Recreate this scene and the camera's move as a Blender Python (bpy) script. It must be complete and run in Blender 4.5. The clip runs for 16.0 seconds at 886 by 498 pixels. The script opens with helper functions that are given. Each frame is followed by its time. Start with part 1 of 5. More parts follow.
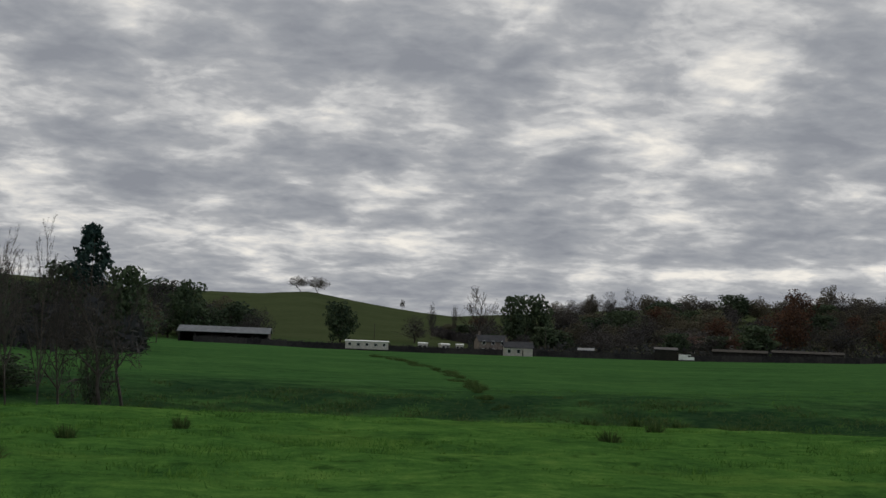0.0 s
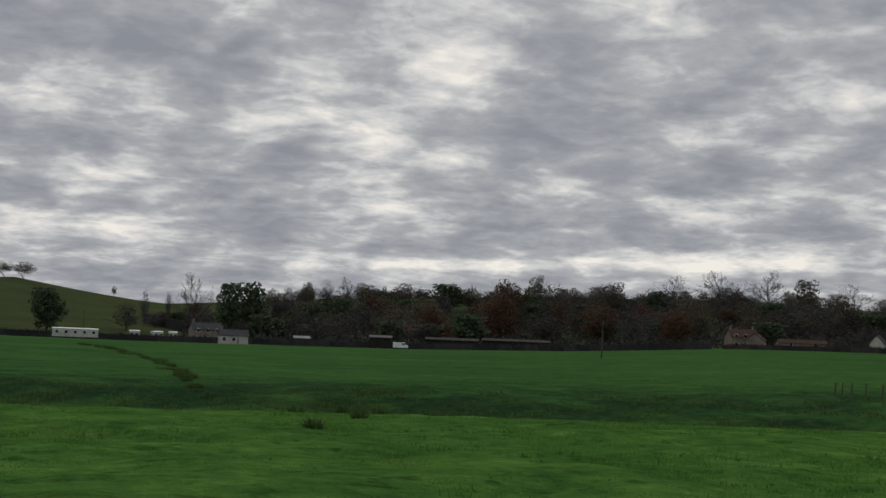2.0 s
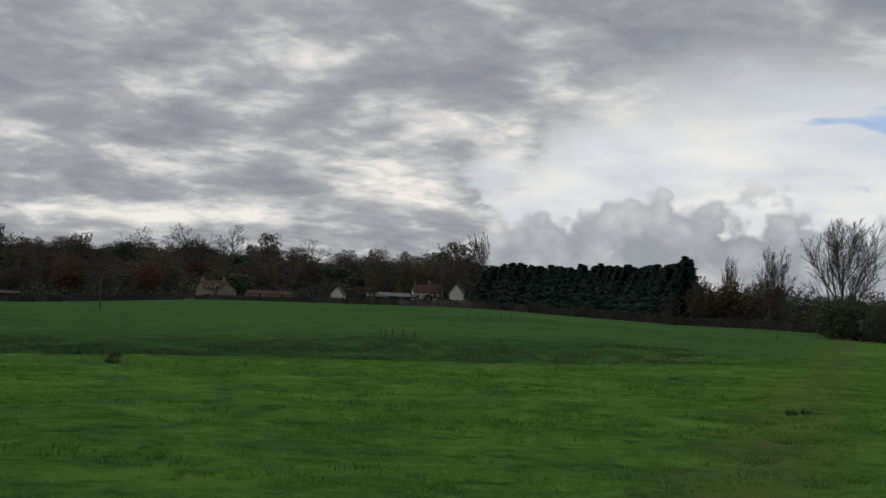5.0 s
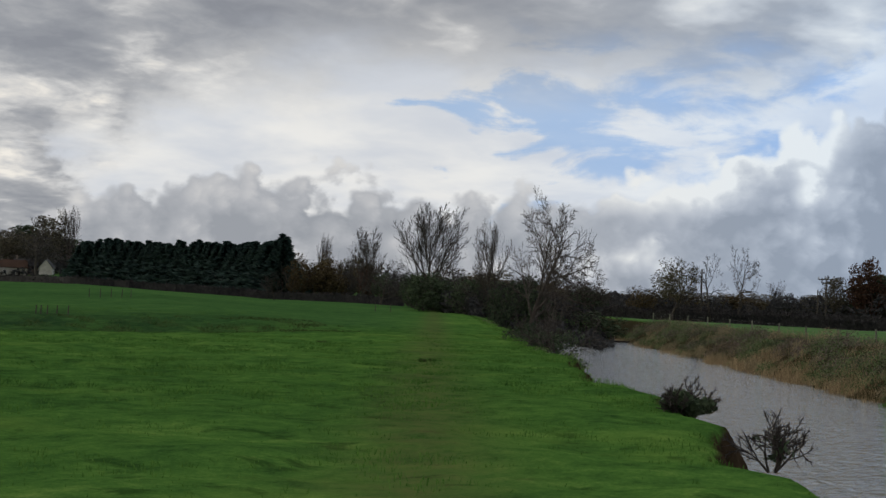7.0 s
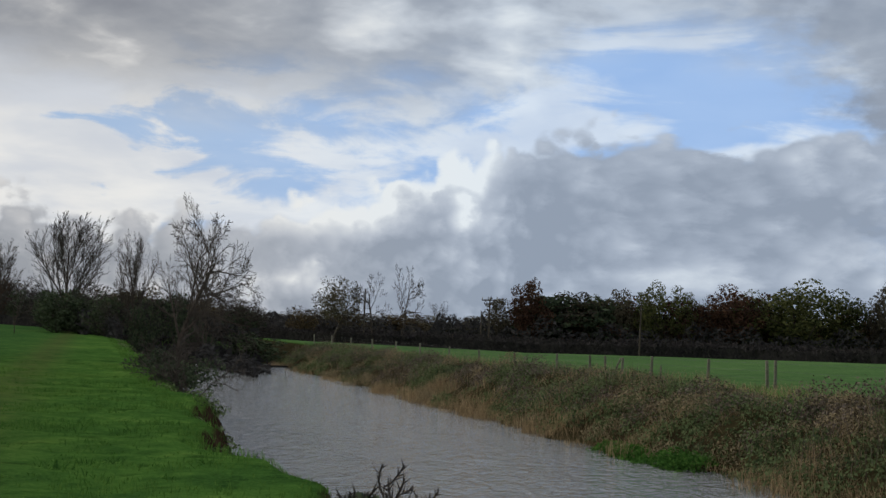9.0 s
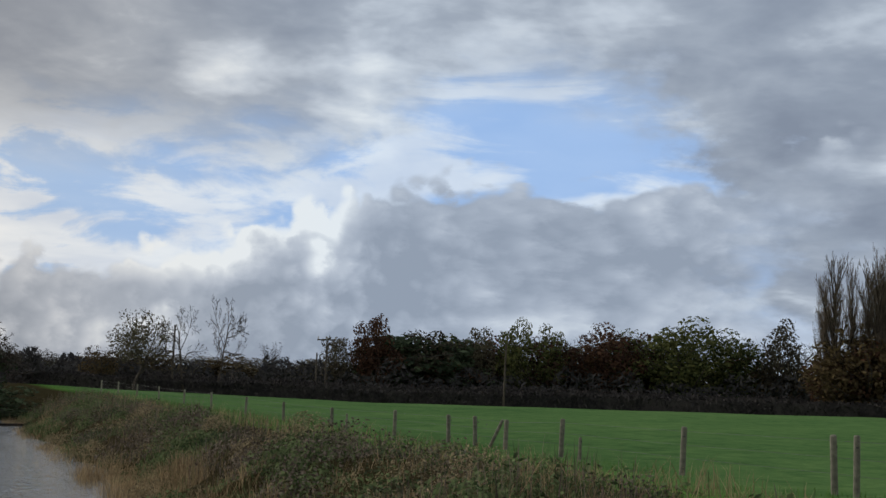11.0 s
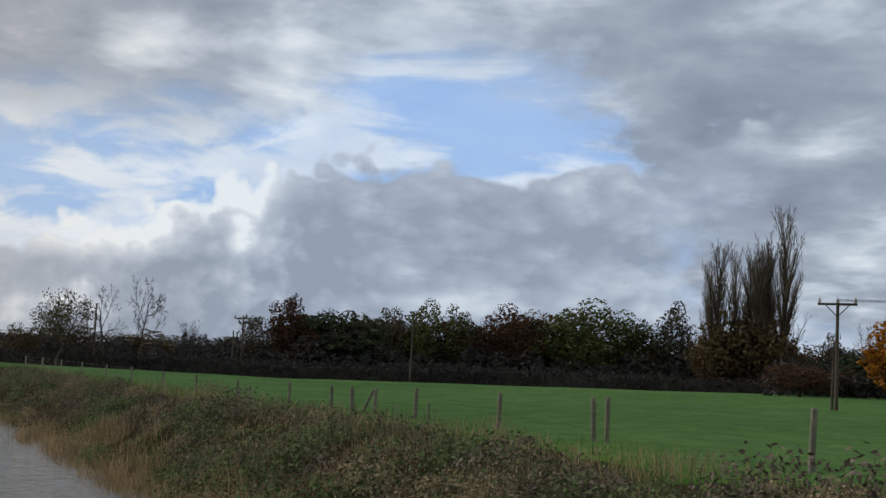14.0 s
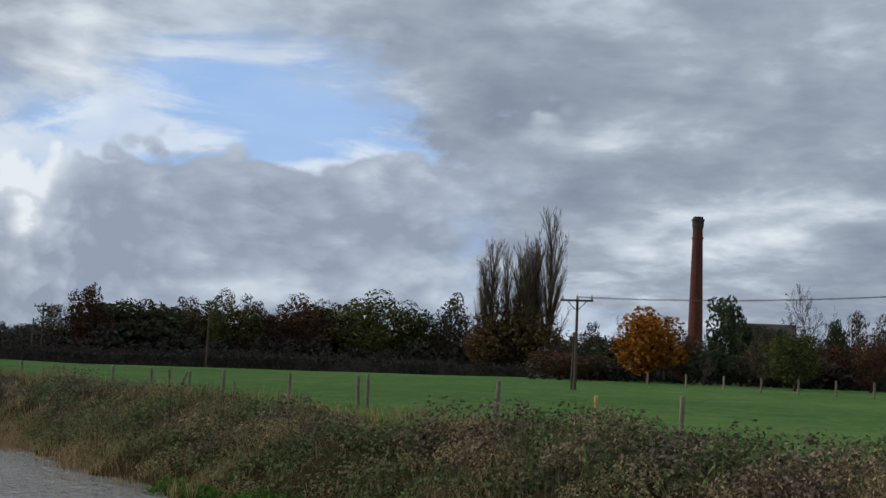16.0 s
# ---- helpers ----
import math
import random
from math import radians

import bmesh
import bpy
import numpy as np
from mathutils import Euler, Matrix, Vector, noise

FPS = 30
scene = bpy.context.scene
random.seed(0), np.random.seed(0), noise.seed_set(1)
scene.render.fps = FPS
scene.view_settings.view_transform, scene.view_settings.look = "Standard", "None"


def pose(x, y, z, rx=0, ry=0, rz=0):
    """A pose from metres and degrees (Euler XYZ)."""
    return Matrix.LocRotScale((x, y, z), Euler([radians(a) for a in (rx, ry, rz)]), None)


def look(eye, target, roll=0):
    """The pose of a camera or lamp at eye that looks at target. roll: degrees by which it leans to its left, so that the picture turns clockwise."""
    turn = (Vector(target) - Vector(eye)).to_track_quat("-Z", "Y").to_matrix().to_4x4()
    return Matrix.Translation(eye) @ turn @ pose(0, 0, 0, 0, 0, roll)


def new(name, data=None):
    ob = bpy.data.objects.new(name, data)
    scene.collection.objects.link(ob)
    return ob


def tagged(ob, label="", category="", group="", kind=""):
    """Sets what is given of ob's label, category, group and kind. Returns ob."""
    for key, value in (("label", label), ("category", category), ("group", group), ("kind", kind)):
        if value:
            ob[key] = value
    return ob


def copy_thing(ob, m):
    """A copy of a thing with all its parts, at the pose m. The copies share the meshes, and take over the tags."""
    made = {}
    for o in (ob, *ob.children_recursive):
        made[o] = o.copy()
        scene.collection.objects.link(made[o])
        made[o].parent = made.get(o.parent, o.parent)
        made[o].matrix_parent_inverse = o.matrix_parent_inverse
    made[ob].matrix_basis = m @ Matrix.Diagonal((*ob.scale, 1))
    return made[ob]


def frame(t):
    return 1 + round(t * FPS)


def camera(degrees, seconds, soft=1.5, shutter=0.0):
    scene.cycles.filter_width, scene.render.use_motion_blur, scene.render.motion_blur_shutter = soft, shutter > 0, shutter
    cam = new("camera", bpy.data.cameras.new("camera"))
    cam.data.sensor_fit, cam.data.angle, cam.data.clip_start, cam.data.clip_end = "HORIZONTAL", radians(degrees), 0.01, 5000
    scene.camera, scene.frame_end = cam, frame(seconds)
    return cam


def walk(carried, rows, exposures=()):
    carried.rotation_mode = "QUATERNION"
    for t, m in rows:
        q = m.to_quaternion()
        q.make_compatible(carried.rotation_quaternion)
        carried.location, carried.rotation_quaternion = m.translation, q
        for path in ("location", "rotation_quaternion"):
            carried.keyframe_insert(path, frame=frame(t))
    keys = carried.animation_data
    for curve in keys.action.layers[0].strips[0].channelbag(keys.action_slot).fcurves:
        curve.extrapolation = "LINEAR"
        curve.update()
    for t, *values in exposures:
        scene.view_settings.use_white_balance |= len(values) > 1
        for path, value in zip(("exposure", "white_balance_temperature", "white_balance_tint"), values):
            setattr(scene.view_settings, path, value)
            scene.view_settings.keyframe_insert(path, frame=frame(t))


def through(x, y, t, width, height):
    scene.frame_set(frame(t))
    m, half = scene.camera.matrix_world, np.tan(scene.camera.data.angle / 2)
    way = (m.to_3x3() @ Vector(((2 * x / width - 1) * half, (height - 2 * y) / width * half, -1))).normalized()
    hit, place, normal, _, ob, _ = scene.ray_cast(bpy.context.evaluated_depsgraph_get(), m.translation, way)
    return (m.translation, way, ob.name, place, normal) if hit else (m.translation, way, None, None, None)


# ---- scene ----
cam = camera(36.71, 16.0)
PATH = [
    (0, pose(-0.67, 7.89, 1.75, 93.78, -2.23, 0.10)),
    (0.5, pose(-0.63, 8.18, 1.75, 93.93, -2.36, -2.99)),
    (1, pose(-0.53, 8.98, 1.75, 93.98, -2.32, -5.69)),
    (1.5, pose(-0.44, 9.50, 1.75, 93.79, -2.32, -8.86)),
    (2, pose(-0.49, 7.74, 1.75, 93.74, -2.30, -12.00)),
    (2.5, pose(-1.29, 0.50, 1.75, 93.53, -2.34, -15.50)),
    (3, pose(-2.35, -3.60, 1.75, 93.15, -2.30, -19.03)),
    (3.2, pose(-2.24, -4.58, 1.75, 92.95, -2.24, -19.64)),
    (5.3, pose(-11.08, -0.93, 1.75, 92.55, -2.15, -37.85)),
    (5.5, pose(-11.08, -1.62, 1.75, 92.56, -2.03, -39.51)),
    (6, pose(-12.83, -2.98, 1.75, 92.46, -1.98, -43.67)),
    (6.5, pose(-16.24, -5.02, 1.75, 92.16, -1.89, -48.05)),
    (7, pose(-19.38, -6.80, 1.75, 92.10, -2.08, -52.65)),
    (7.5, pose(-21.38, -7.94, 1.75, 92.36, -2.27, -56.24)),
    (8, pose(-20.62, -7.23, 1.75, 92.68, -2.31, -59.97)),
    (8.5, pose(-14.96, -3.99, 1.75, 93.14, -2.29, -63.97)),
    (9, pose(-9.24, -1.28, 1.75, 93.54, -2.19, -67.11)),
    (9.5, pose(-0.91, 1.42, 1.75, 94.10, -2.12, -69.40)),
    (10, pose(8.84, 3.50, 1.75, 94.77, -2.16, -70.66)),
    (10.2, pose(11.02, 4.83, 1.75, 95.12, -2.19, -72.00)),
    (12.3, pose(26.91, 8.05, 1.75, 95.96, -2.19, -73.78)),
    (12.5, pose(27.09, 8.07, 1.75, 95.98, -2.16, -73.70)),
    (13, pose(23.22, 7.24, 1.75, 95.97, -2.21, -74.12)),
    (13.5, pose(16.24, 3.96, 1.75, 95.48, -2.26, -74.63)),
    (14, pose(11.02, 3.43, 1.75, 94.94, -2.42, -76.67)),
    (14.5, pose(6.78, 2.92, 1.75, 94.80, -2.41, -78.92)),
    (15, pose(2.94, 2.19, 1.75, 94.93, -2.43, -80.83)),
    (15.5, pose(-0.51, 1.51, 1.75, 94.92, -2.49, -83.28)),
    (16, pose(-1.18, 1.04, 1.75, 94.73, -2.43, -85.57)),
]
walk(cam, PATH, [(0, -0.08), (2.5, -0.08), (5.5, -0.06), (7.5, -0.08), (10, -0.08), (16, -0.06)])

# ---- sky and sun: a broken autumn overcast, the sun veiled to the north, low ----
world = bpy.data.worlds.new("sky")
scene.world = world
world.use_nodes = True
wt = world.node_tree
wt.nodes.clear()


class Tree:
    """Short hand for shader nodes."""

    def __init__(self, tree):
        self.t = tree

    def node(self, kind, **props):
        n = self.t.nodes.new(kind)
        for k, v in props.items():
            setattr(n, k, v)
        return n

    def put(self, socket, value):
        if isinstance(value, bpy.types.NodeSocket):
            self.t.links.new(value, socket)
        else:
            socket.default_value = value

    def math(self, op, a, b=0.0, c=0.0):
        n = self.node("ShaderNodeMath", operation=op)
        for i, v in enumerate((a, b, c)):
            self.put(n.inputs[i], v)
        return n.outputs[0]

    def vec(self, x, y, z=0.0):
        n = self.node("ShaderNodeCombineXYZ")
        for i, v in enumerate((x, y, z)):
            self.put(n.inputs[i], v)
        return n.outputs[0]

    def noise(self, vector, scale, detail=4.0, rough=0.55, warp=0.0):
        n = self.node("ShaderNodeTexNoise")
        if vector is not None:
            self.put(n.inputs["Vector"], vector)
        n.inputs["Scale"].default_value = scale
        n.inputs["Detail"].default_value = detail
        n.inputs["Roughness"].default_value = rough
        n.inputs["Distortion"].default_value = warp
        return n.outputs["Fac"]

    def ramp(self, fac, stops, mode="LINEAR"):
        n = self.node("ShaderNodeValToRGB")
        n.color_ramp.interpolation = mode
        e = n.color_ramp.elements
        while len(e) < len(stops):
            e.new(0.5)
        for el, (p, c) in zip(e, stops):
            el.position = p
            el.color = (*c, 1) if len(c) == 3 else c
        self.put(n.inputs[0], fac)
        return n.outputs[0]

    def mix(self, fac, a, b, mode="MIX"):
        n = self.node("ShaderNodeMix", data_type="RGBA", blend_type=mode)
        self.put(n.inputs["Factor"], fac)
        for s, v in ((n.inputs[6], a), (n.inputs[7], b)):
            self.put(s, v if isinstance(v, bpy.types.NodeSocket) else (*v, 1))
        return n.outputs[2]

    def step(self, a, b, v):
        n = self.node("ShaderNodeMapRange", interpolation_type="SMOOTHSTEP")
        self.put(n.inputs[0], v)
        n.inputs[1].default_value, n.inputs[2].default_value = a, b
        return n.outputs[0]


W = Tree(wt)
coord = W.node("ShaderNodeTexCoord").outputs["Generated"]
sep = W.node("ShaderNodeSeparateXYZ")
wt.links.new(coord, sep.inputs[0])
sx, sy, sz = sep.outputs
az_c = W.math("MULTIPLY", W.math("ARCTAN2", W.math("MULTIPLY", sx, -1.0), sy), 57.2958)
# compass angle, and the cloud pattern's angle there, bent to fit the camera's view
CLOUD_ANGLES = [(25, 24.7), (0.1, -0.5), (-5.69, -6.0), (-12, -12.0), (-15.5, -15.9), (-19.03, -19.9), (-37.85, -41.8), (-43.67, -50.6), (-48.05, -56.7), (-52.65, -62.8), (-56.24, -67.7), (-59.97, -73.0), (-63.97, -78.7), (-67.11, -82.8), (-69.4, -86.2), (-70.66, -88.2), (-73.7, -91.6), (-74.63, -92.5), (-76.67, -93.8), (-78.92, -95.4), (-80.83, -96.9), (-83.28, -99.0), (-85.57, -101.3), (-109, -121.8)]
az_n = W.math("MULTIPLY_ADD", W.ramp(W.math("DIVIDE", W.math("SUBTRACT", 25.0, az_c), 135.0), [((25 - c) / 135, ((25 - a) / 150,) * 3) for c, a in CLOUD_ANGLES]), -150.0, 25.0)
el_n = W.math("MULTIPLY", W.math("ARCSINE", sz), 57.2958)
den = W.math("ADD", W.math("MAXIMUM", sz, 0.0), 0.20)
plane = W.vec(W.math("DIVIDE", sx, den), W.math("DIVIDE", sy, den), 0.3)
flat = W.vec(W.math("MULTIPLY", az_n, 0.07), W.math("MULTIPLY", el_n, 0.13), 1.7)
lumps = W.noise(plane, 6.0, 5.0, 0.52, 0.5)
fringe = W.noise(plane, 19.0, 4.0, 0.58, 0.4)
wisps = W.noise(plane, 3.1, 4.0, 0.52, 0.2)
streaks = W.noise(W.vec(W.math("MULTIPLY", az_n, 0.065), W.math("MULTIPLY", el_n, 0.27), 4.0), 2.0, 6.0, 0.56, 0.5)
puffs = W.noise(flat, 2.6, 7.0, 0.55, 0.1)
billow = W.noise(flat, 7.5, 5.0, 0.6, 0.2)


def heads(scale):
    """Rounded cloud heads, a little bent."""
    n = W.node("ShaderNodeTexVoronoi", feature="SMOOTH_F1")
    W.put(n.inputs["Vector"], W.vec(W.math("MULTIPLY_ADD", az_n, 0.1, W.math("MULTIPLY", billow, 0.16)), W.math("MULTIPLY_ADD", el_n, 0.13, W.math("MULTIPLY", puffs, 0.12)), 0.4))
    n.inputs["Scale"].default_value = scale
    n.inputs["Smoothness"].default_value = 0.35
    return W.math("SUBTRACT", 0.48, n.outputs["Distance"])


knobs = W.math("ADD", W.math("MULTIPLY", heads(4.2), 1.0), W.math("MULTIPLY", heads(10.5), 0.5))


def area(az, el, wide, high, gain):
    """A soft patch of the sky round a compass angle and an elevation."""
    a = W.math("DIVIDE", W.math("SUBTRACT", az_n, az), wide)
    e = W.math("DIVIDE", W.math("SUBTRACT", el_n, el), high)
    q = W.math("ADD", W.math("MULTIPLY", a, a), W.math("MULTIPLY", e, e))
    return W.math("MULTIPLY", W.math("EXPONENT", W.math("MULTIPLY", q, -1.0)), gain)


def skyline(*stops):
    """An elevation that changes with the compass angle: (angle, elevation), from 20 to -120 degrees."""
    bent = total(az_n, W.math("MULTIPLY_ADD", puffs, 16.0, -8.0), W.math("MULTIPLY_ADD", billow, 2.5, -1.25))
    r = W.ramp(W.math("DIVIDE", W.math("SUBTRACT", 20.0, bent), 140.0), [((20 - a) / 140, ((e + 5) / 25,) * 3) for a, e in stops], "B_SPLINE")
    return W.math("MULTIPLY_ADD", r, 25.0, -5.0)


def total(first, *more):
    for m in more:
        first = W.math("ADD", first, m)
    return first


# the high deck and its lower edge
deck_edge = skyline((20, -5), (-38, -5), (-41, 7.0), (-50, 9.2), (-60, 10.4), (-72, 10.0), (-82, 9.9), (-87, 10.8), (-91, 14.0), (-97, 13.6), (-102, 8.5), (-110, -5))
deck = W.step(-2.4, 2.4, total(W.math("SUBTRACT", el_n, deck_edge), W.math("MULTIPLY_ADD", wisps, 5.0, -2.5), W.math("MULTIPLY_ADD", lumps, 2.4, -1.2)))
light = total(W.math("MULTIPLY", total(W.math("MULTIPLY_ADD", lumps, 1.35, -0.64), W.math("MULTIPLY_ADD", fringe, 0.5, -0.25)), W.math("MULTIPLY_ADD", W.step(-45.0, -75.0, az_n), -0.6, 1.0)), W.math("MULTIPLY_ADD", wisps, 1.7, -0.48), W.math("MULTIPLY_ADD", streaks, 0.35, -0.175),
              area(-8, 13.3, 9, 2.6, 0.2), area(5.5, 3.9, 6.5, 0.6, 0.45), area(15, 4.8, 3, 0.8, 0.4), area(-13, 3.1, 6, 0.35, 0.45), area(-24, 3.5, 8, 0.45, 0.55), area(-37, 5.4, 6, 1.1, 0.5), area(-30, 10.5, 5, 1.2, 0.25),
              area(-5, 8.8, 16, 1.6, 0.16), area(-57, 14.5, 20, 3.6, -0.22), area(-67.5, 10.6, 2.2, 1.2, -0.16), area(-87, 9.3, 2.0, 1.4, -0.15), area(-104, 7.5, 7, 3, -0.12), area(-110, 5.2, 4, 1.3, 0.42), area(-116, 6.8, 2.5, 1, 0.25), area(-82, 13, 9, 1.6, 0.14), area(-84, 14, 14, 4, 0.12), W.math("MULTIPLY", W.step(17.0, 40.0, el_n), 0.28))
cloud = W.ramp(light, [(0.0, (0.27, 0.285, 0.32)), (0.28, (0.335, 0.35, 0.38)), (0.5, (0.42, 0.43, 0.45)), (0.72, (0.62, 0.62, 0.62)), (1.0, (0.92, 0.88, 0.81))])
# clear sky with thin streaks, white towards the sun
sky = W.node("ShaderNodeTexSky", sky_type="NISHITA", sun_disc=False, sun_elevation=radians(17), sun_rotation=radians(12))
blue = W.mix(0.8, W.mix(1.0, sky.outputs[0], (0.05, 0.05, 0.05), "MULTIPLY"), (0.31, 0.52, 0.86))
veil = W.step(0.42, 0.72, total(W.math("MULTIPLY_ADD", streaks, 1.5, -0.16), W.math("MULTIPLY", W.step(-70.0, -58.0, W.math("ADD", az_n, total(W.math("MULTIPLY_ADD", puffs, 22.0, -11.0), W.math("MULTIPLY_ADD", streaks, 14.0, -7.0)))), 0.7), W.math("MULTIPLY_ADD", billow, 0.3, -0.15), area(-80, 7.6, 6, 0.7, 0.12), area(-69, 8.4, 5, 0.9, -0.25), area(-95, 10.4, 5, 1.4, -0.3), area(-90, 8.2, 6, 0.7, 0.15), area(-73, 5.8, 5, 0.6, -0.15)))
thin = W.mix(W.step(0.3, 0.7, wisps), (0.66, 0.69, 0.74), (0.88, 0.87, 0.84))
base = W.mix(deck, W.mix(W.math("MULTIPLY_ADD", veil, 0.72, 0.26), blue, thin), cloud)
# heaped clouds low over the horizon
heap_top = skyline((20, -5), (-35, -5), (-38, 3.0), (-44, 4.3), (-50, 5.0), (-58, 4.5), (-66, 4.0), (-72, 5.0), (-76, 4.8), (-80, 6.0), (-83, 7.6), (-86, 8.0), (-90, 8.8), (-96, 8.2), (-101, 9.0), (-106, 11), (-120, 12))
depth = total(W.math("SUBTRACT", heap_top, el_n), W.math("MULTIPLY_ADD", puffs, 3.6, -1.8), W.math("MULTIPLY_ADD", billow, 1.4, -0.7), W.math("MULTIPLY", knobs, 2.4))
heap = W.math("MULTIPLY", W.step(-0.3, 0.55, depth), W.step(-108.0, -99.0, total(az_n, W.math("MULTIPLY_ADD", puffs, 20.0, -10.0))))
rim = W.math("MULTIPLY", W.step(2.4, 0.1, depth), total(area(-77, 4.5, 6.5, 3.5, 0.95), area(-84, 7, 3, 3, 0.8), 0.12))
inner = total(W.math("MULTIPLY_ADD", billow, 0.9, -0.30), W.math("MULTIPLY", knobs, 0.75), W.math("MULTIPLY_ADD", puffs, 0.9, -0.42), rim, area(-84.0, 5.6, 1.6, 2.0, 0.55), area(-80, 4.6, 2.2, 0.9, 0.35), area(-74, 3.6, 5, 0.7, -0.2), area(-93.5, 2.6, 4, 0.5, 0.5), area(-74, 1.9, 4, 0.6, 0.5), area(-90, 4.8, 6, 1.8, -0.06), area(-78, 2.6, 3, 0.6, 0.2))
heaped = W.ramp(inner, [(0.0, (0.34, 0.36, 0.395)), (0.3, (0.44, 0.455, 0.485)), (0.55, (0.56, 0.565, 0.58)), (0.8, (0.72, 0.71, 0.69)), (1.0, (0.90, 0.87, 0.81))])
skies = W.mix(heap, base, heaped)
cool = W.step(-60.0, -90.0, az_n)
skies = W.mix(cool, skies, W.mix(1.0, skies, (0.885, 1.0, 1.15), "MULTIPLY"))
bg = W.node("ShaderNodeBackground")
W.put(bg.inputs[0], skies)
bg.inputs[1].default_value = 1.0
out = W.node("ShaderNodeOutputWorld")
wt.links.new(bg.outputs[0], out.inputs[0])

sun = new("sun", bpy.data.lights.new("sun", "SUN"))
sun.data.energy, sun.data.angle, sun.data.color = 2.3, radians(7), (1, 0.93, 0.82)
sun.matrix_world = look((-120 * math.sin(radians(-12)), 120, 42), (0, 0, 0))

# ---- materials ----


def material(name, low, high, scale=3.0, rough=0.8, bump=0.2, big=0.25, island=0.0, objects=0.0, metallic=0.0, detail=5.0, spec=0.3, stops=None):
    """A surface whose colour wanders between low and high at two scales, with fine relief; island, objects: how much pieces differ."""
    m = bpy.data.materials.new(name)
    m.use_nodes = True
    n = Tree(m.node_tree)
    b = m.node_tree.nodes["Principled BSDF"]
    pos = n.node("ShaderNodeTexCoord").outputs["Object"]
    fine = n.noise(pos, scale, detail, 0.6)
    coarse = n.noise(pos, scale * big, 3.0, 0.5)
    f = n.math("MULTIPLY_ADD", coarse, 0.9, n.math("MULTIPLY_ADD", fine, 1.1, -0.5))
    if island:
        f = n.math("ADD", f, n.math("MULTIPLY_ADD", n.node("ShaderNodeNewGeometry").outputs["Random Per Island"], island, -island / 2))
    if objects:
        f = n.math("ADD", f, n.math("MULTIPLY_ADD", n.node("ShaderNodeObjectInfo").outputs["Random"], objects, -objects / 2))
    n.put(b.inputs["Base Color"], n.ramp(f, stops or [(0.15, low), (0.85, high)]))
    b.inputs["Roughness"].default_value = rough
    b.inputs["Metallic"].default_value = metallic
    b.inputs["Specular IOR Level"].default_value = spec
    if bump:
        r = n.node("ShaderNodeBump")
        r.inputs["Strength"].default_value = bump
        r.inputs["Distance"].default_value = 0.05
        n.put(r.inputs["Height"], fine)
        n.put(b.inputs["Normal"], r.outputs[0])
    return m


def leaf_material(name, low, high, through=0.25, **kw):
    m = material(name, low, high, bump=0.0, spec=0.03, rough=1.0, **kw)
    b = m.node_tree.nodes["Principled BSDF"]
    t = Tree(m.node_tree)
    tr = t.node("ShaderNodeBsdfTranslucent")
    m.node_tree.links.new(b.inputs["Base Color"].links[0].from_socket, tr.inputs[0])
    mx = t.node("ShaderNodeMixShader")
    mx.inputs[0].default_value = through
    m.node_tree.links.new(b.outputs[0], mx.inputs[1])
    m.node_tree.links.new(tr.outputs[0], mx.inputs[2])
    m.node_tree.links.new(mx.outputs[0], m.node_tree.nodes["Material Output"].inputs[0])
    return m


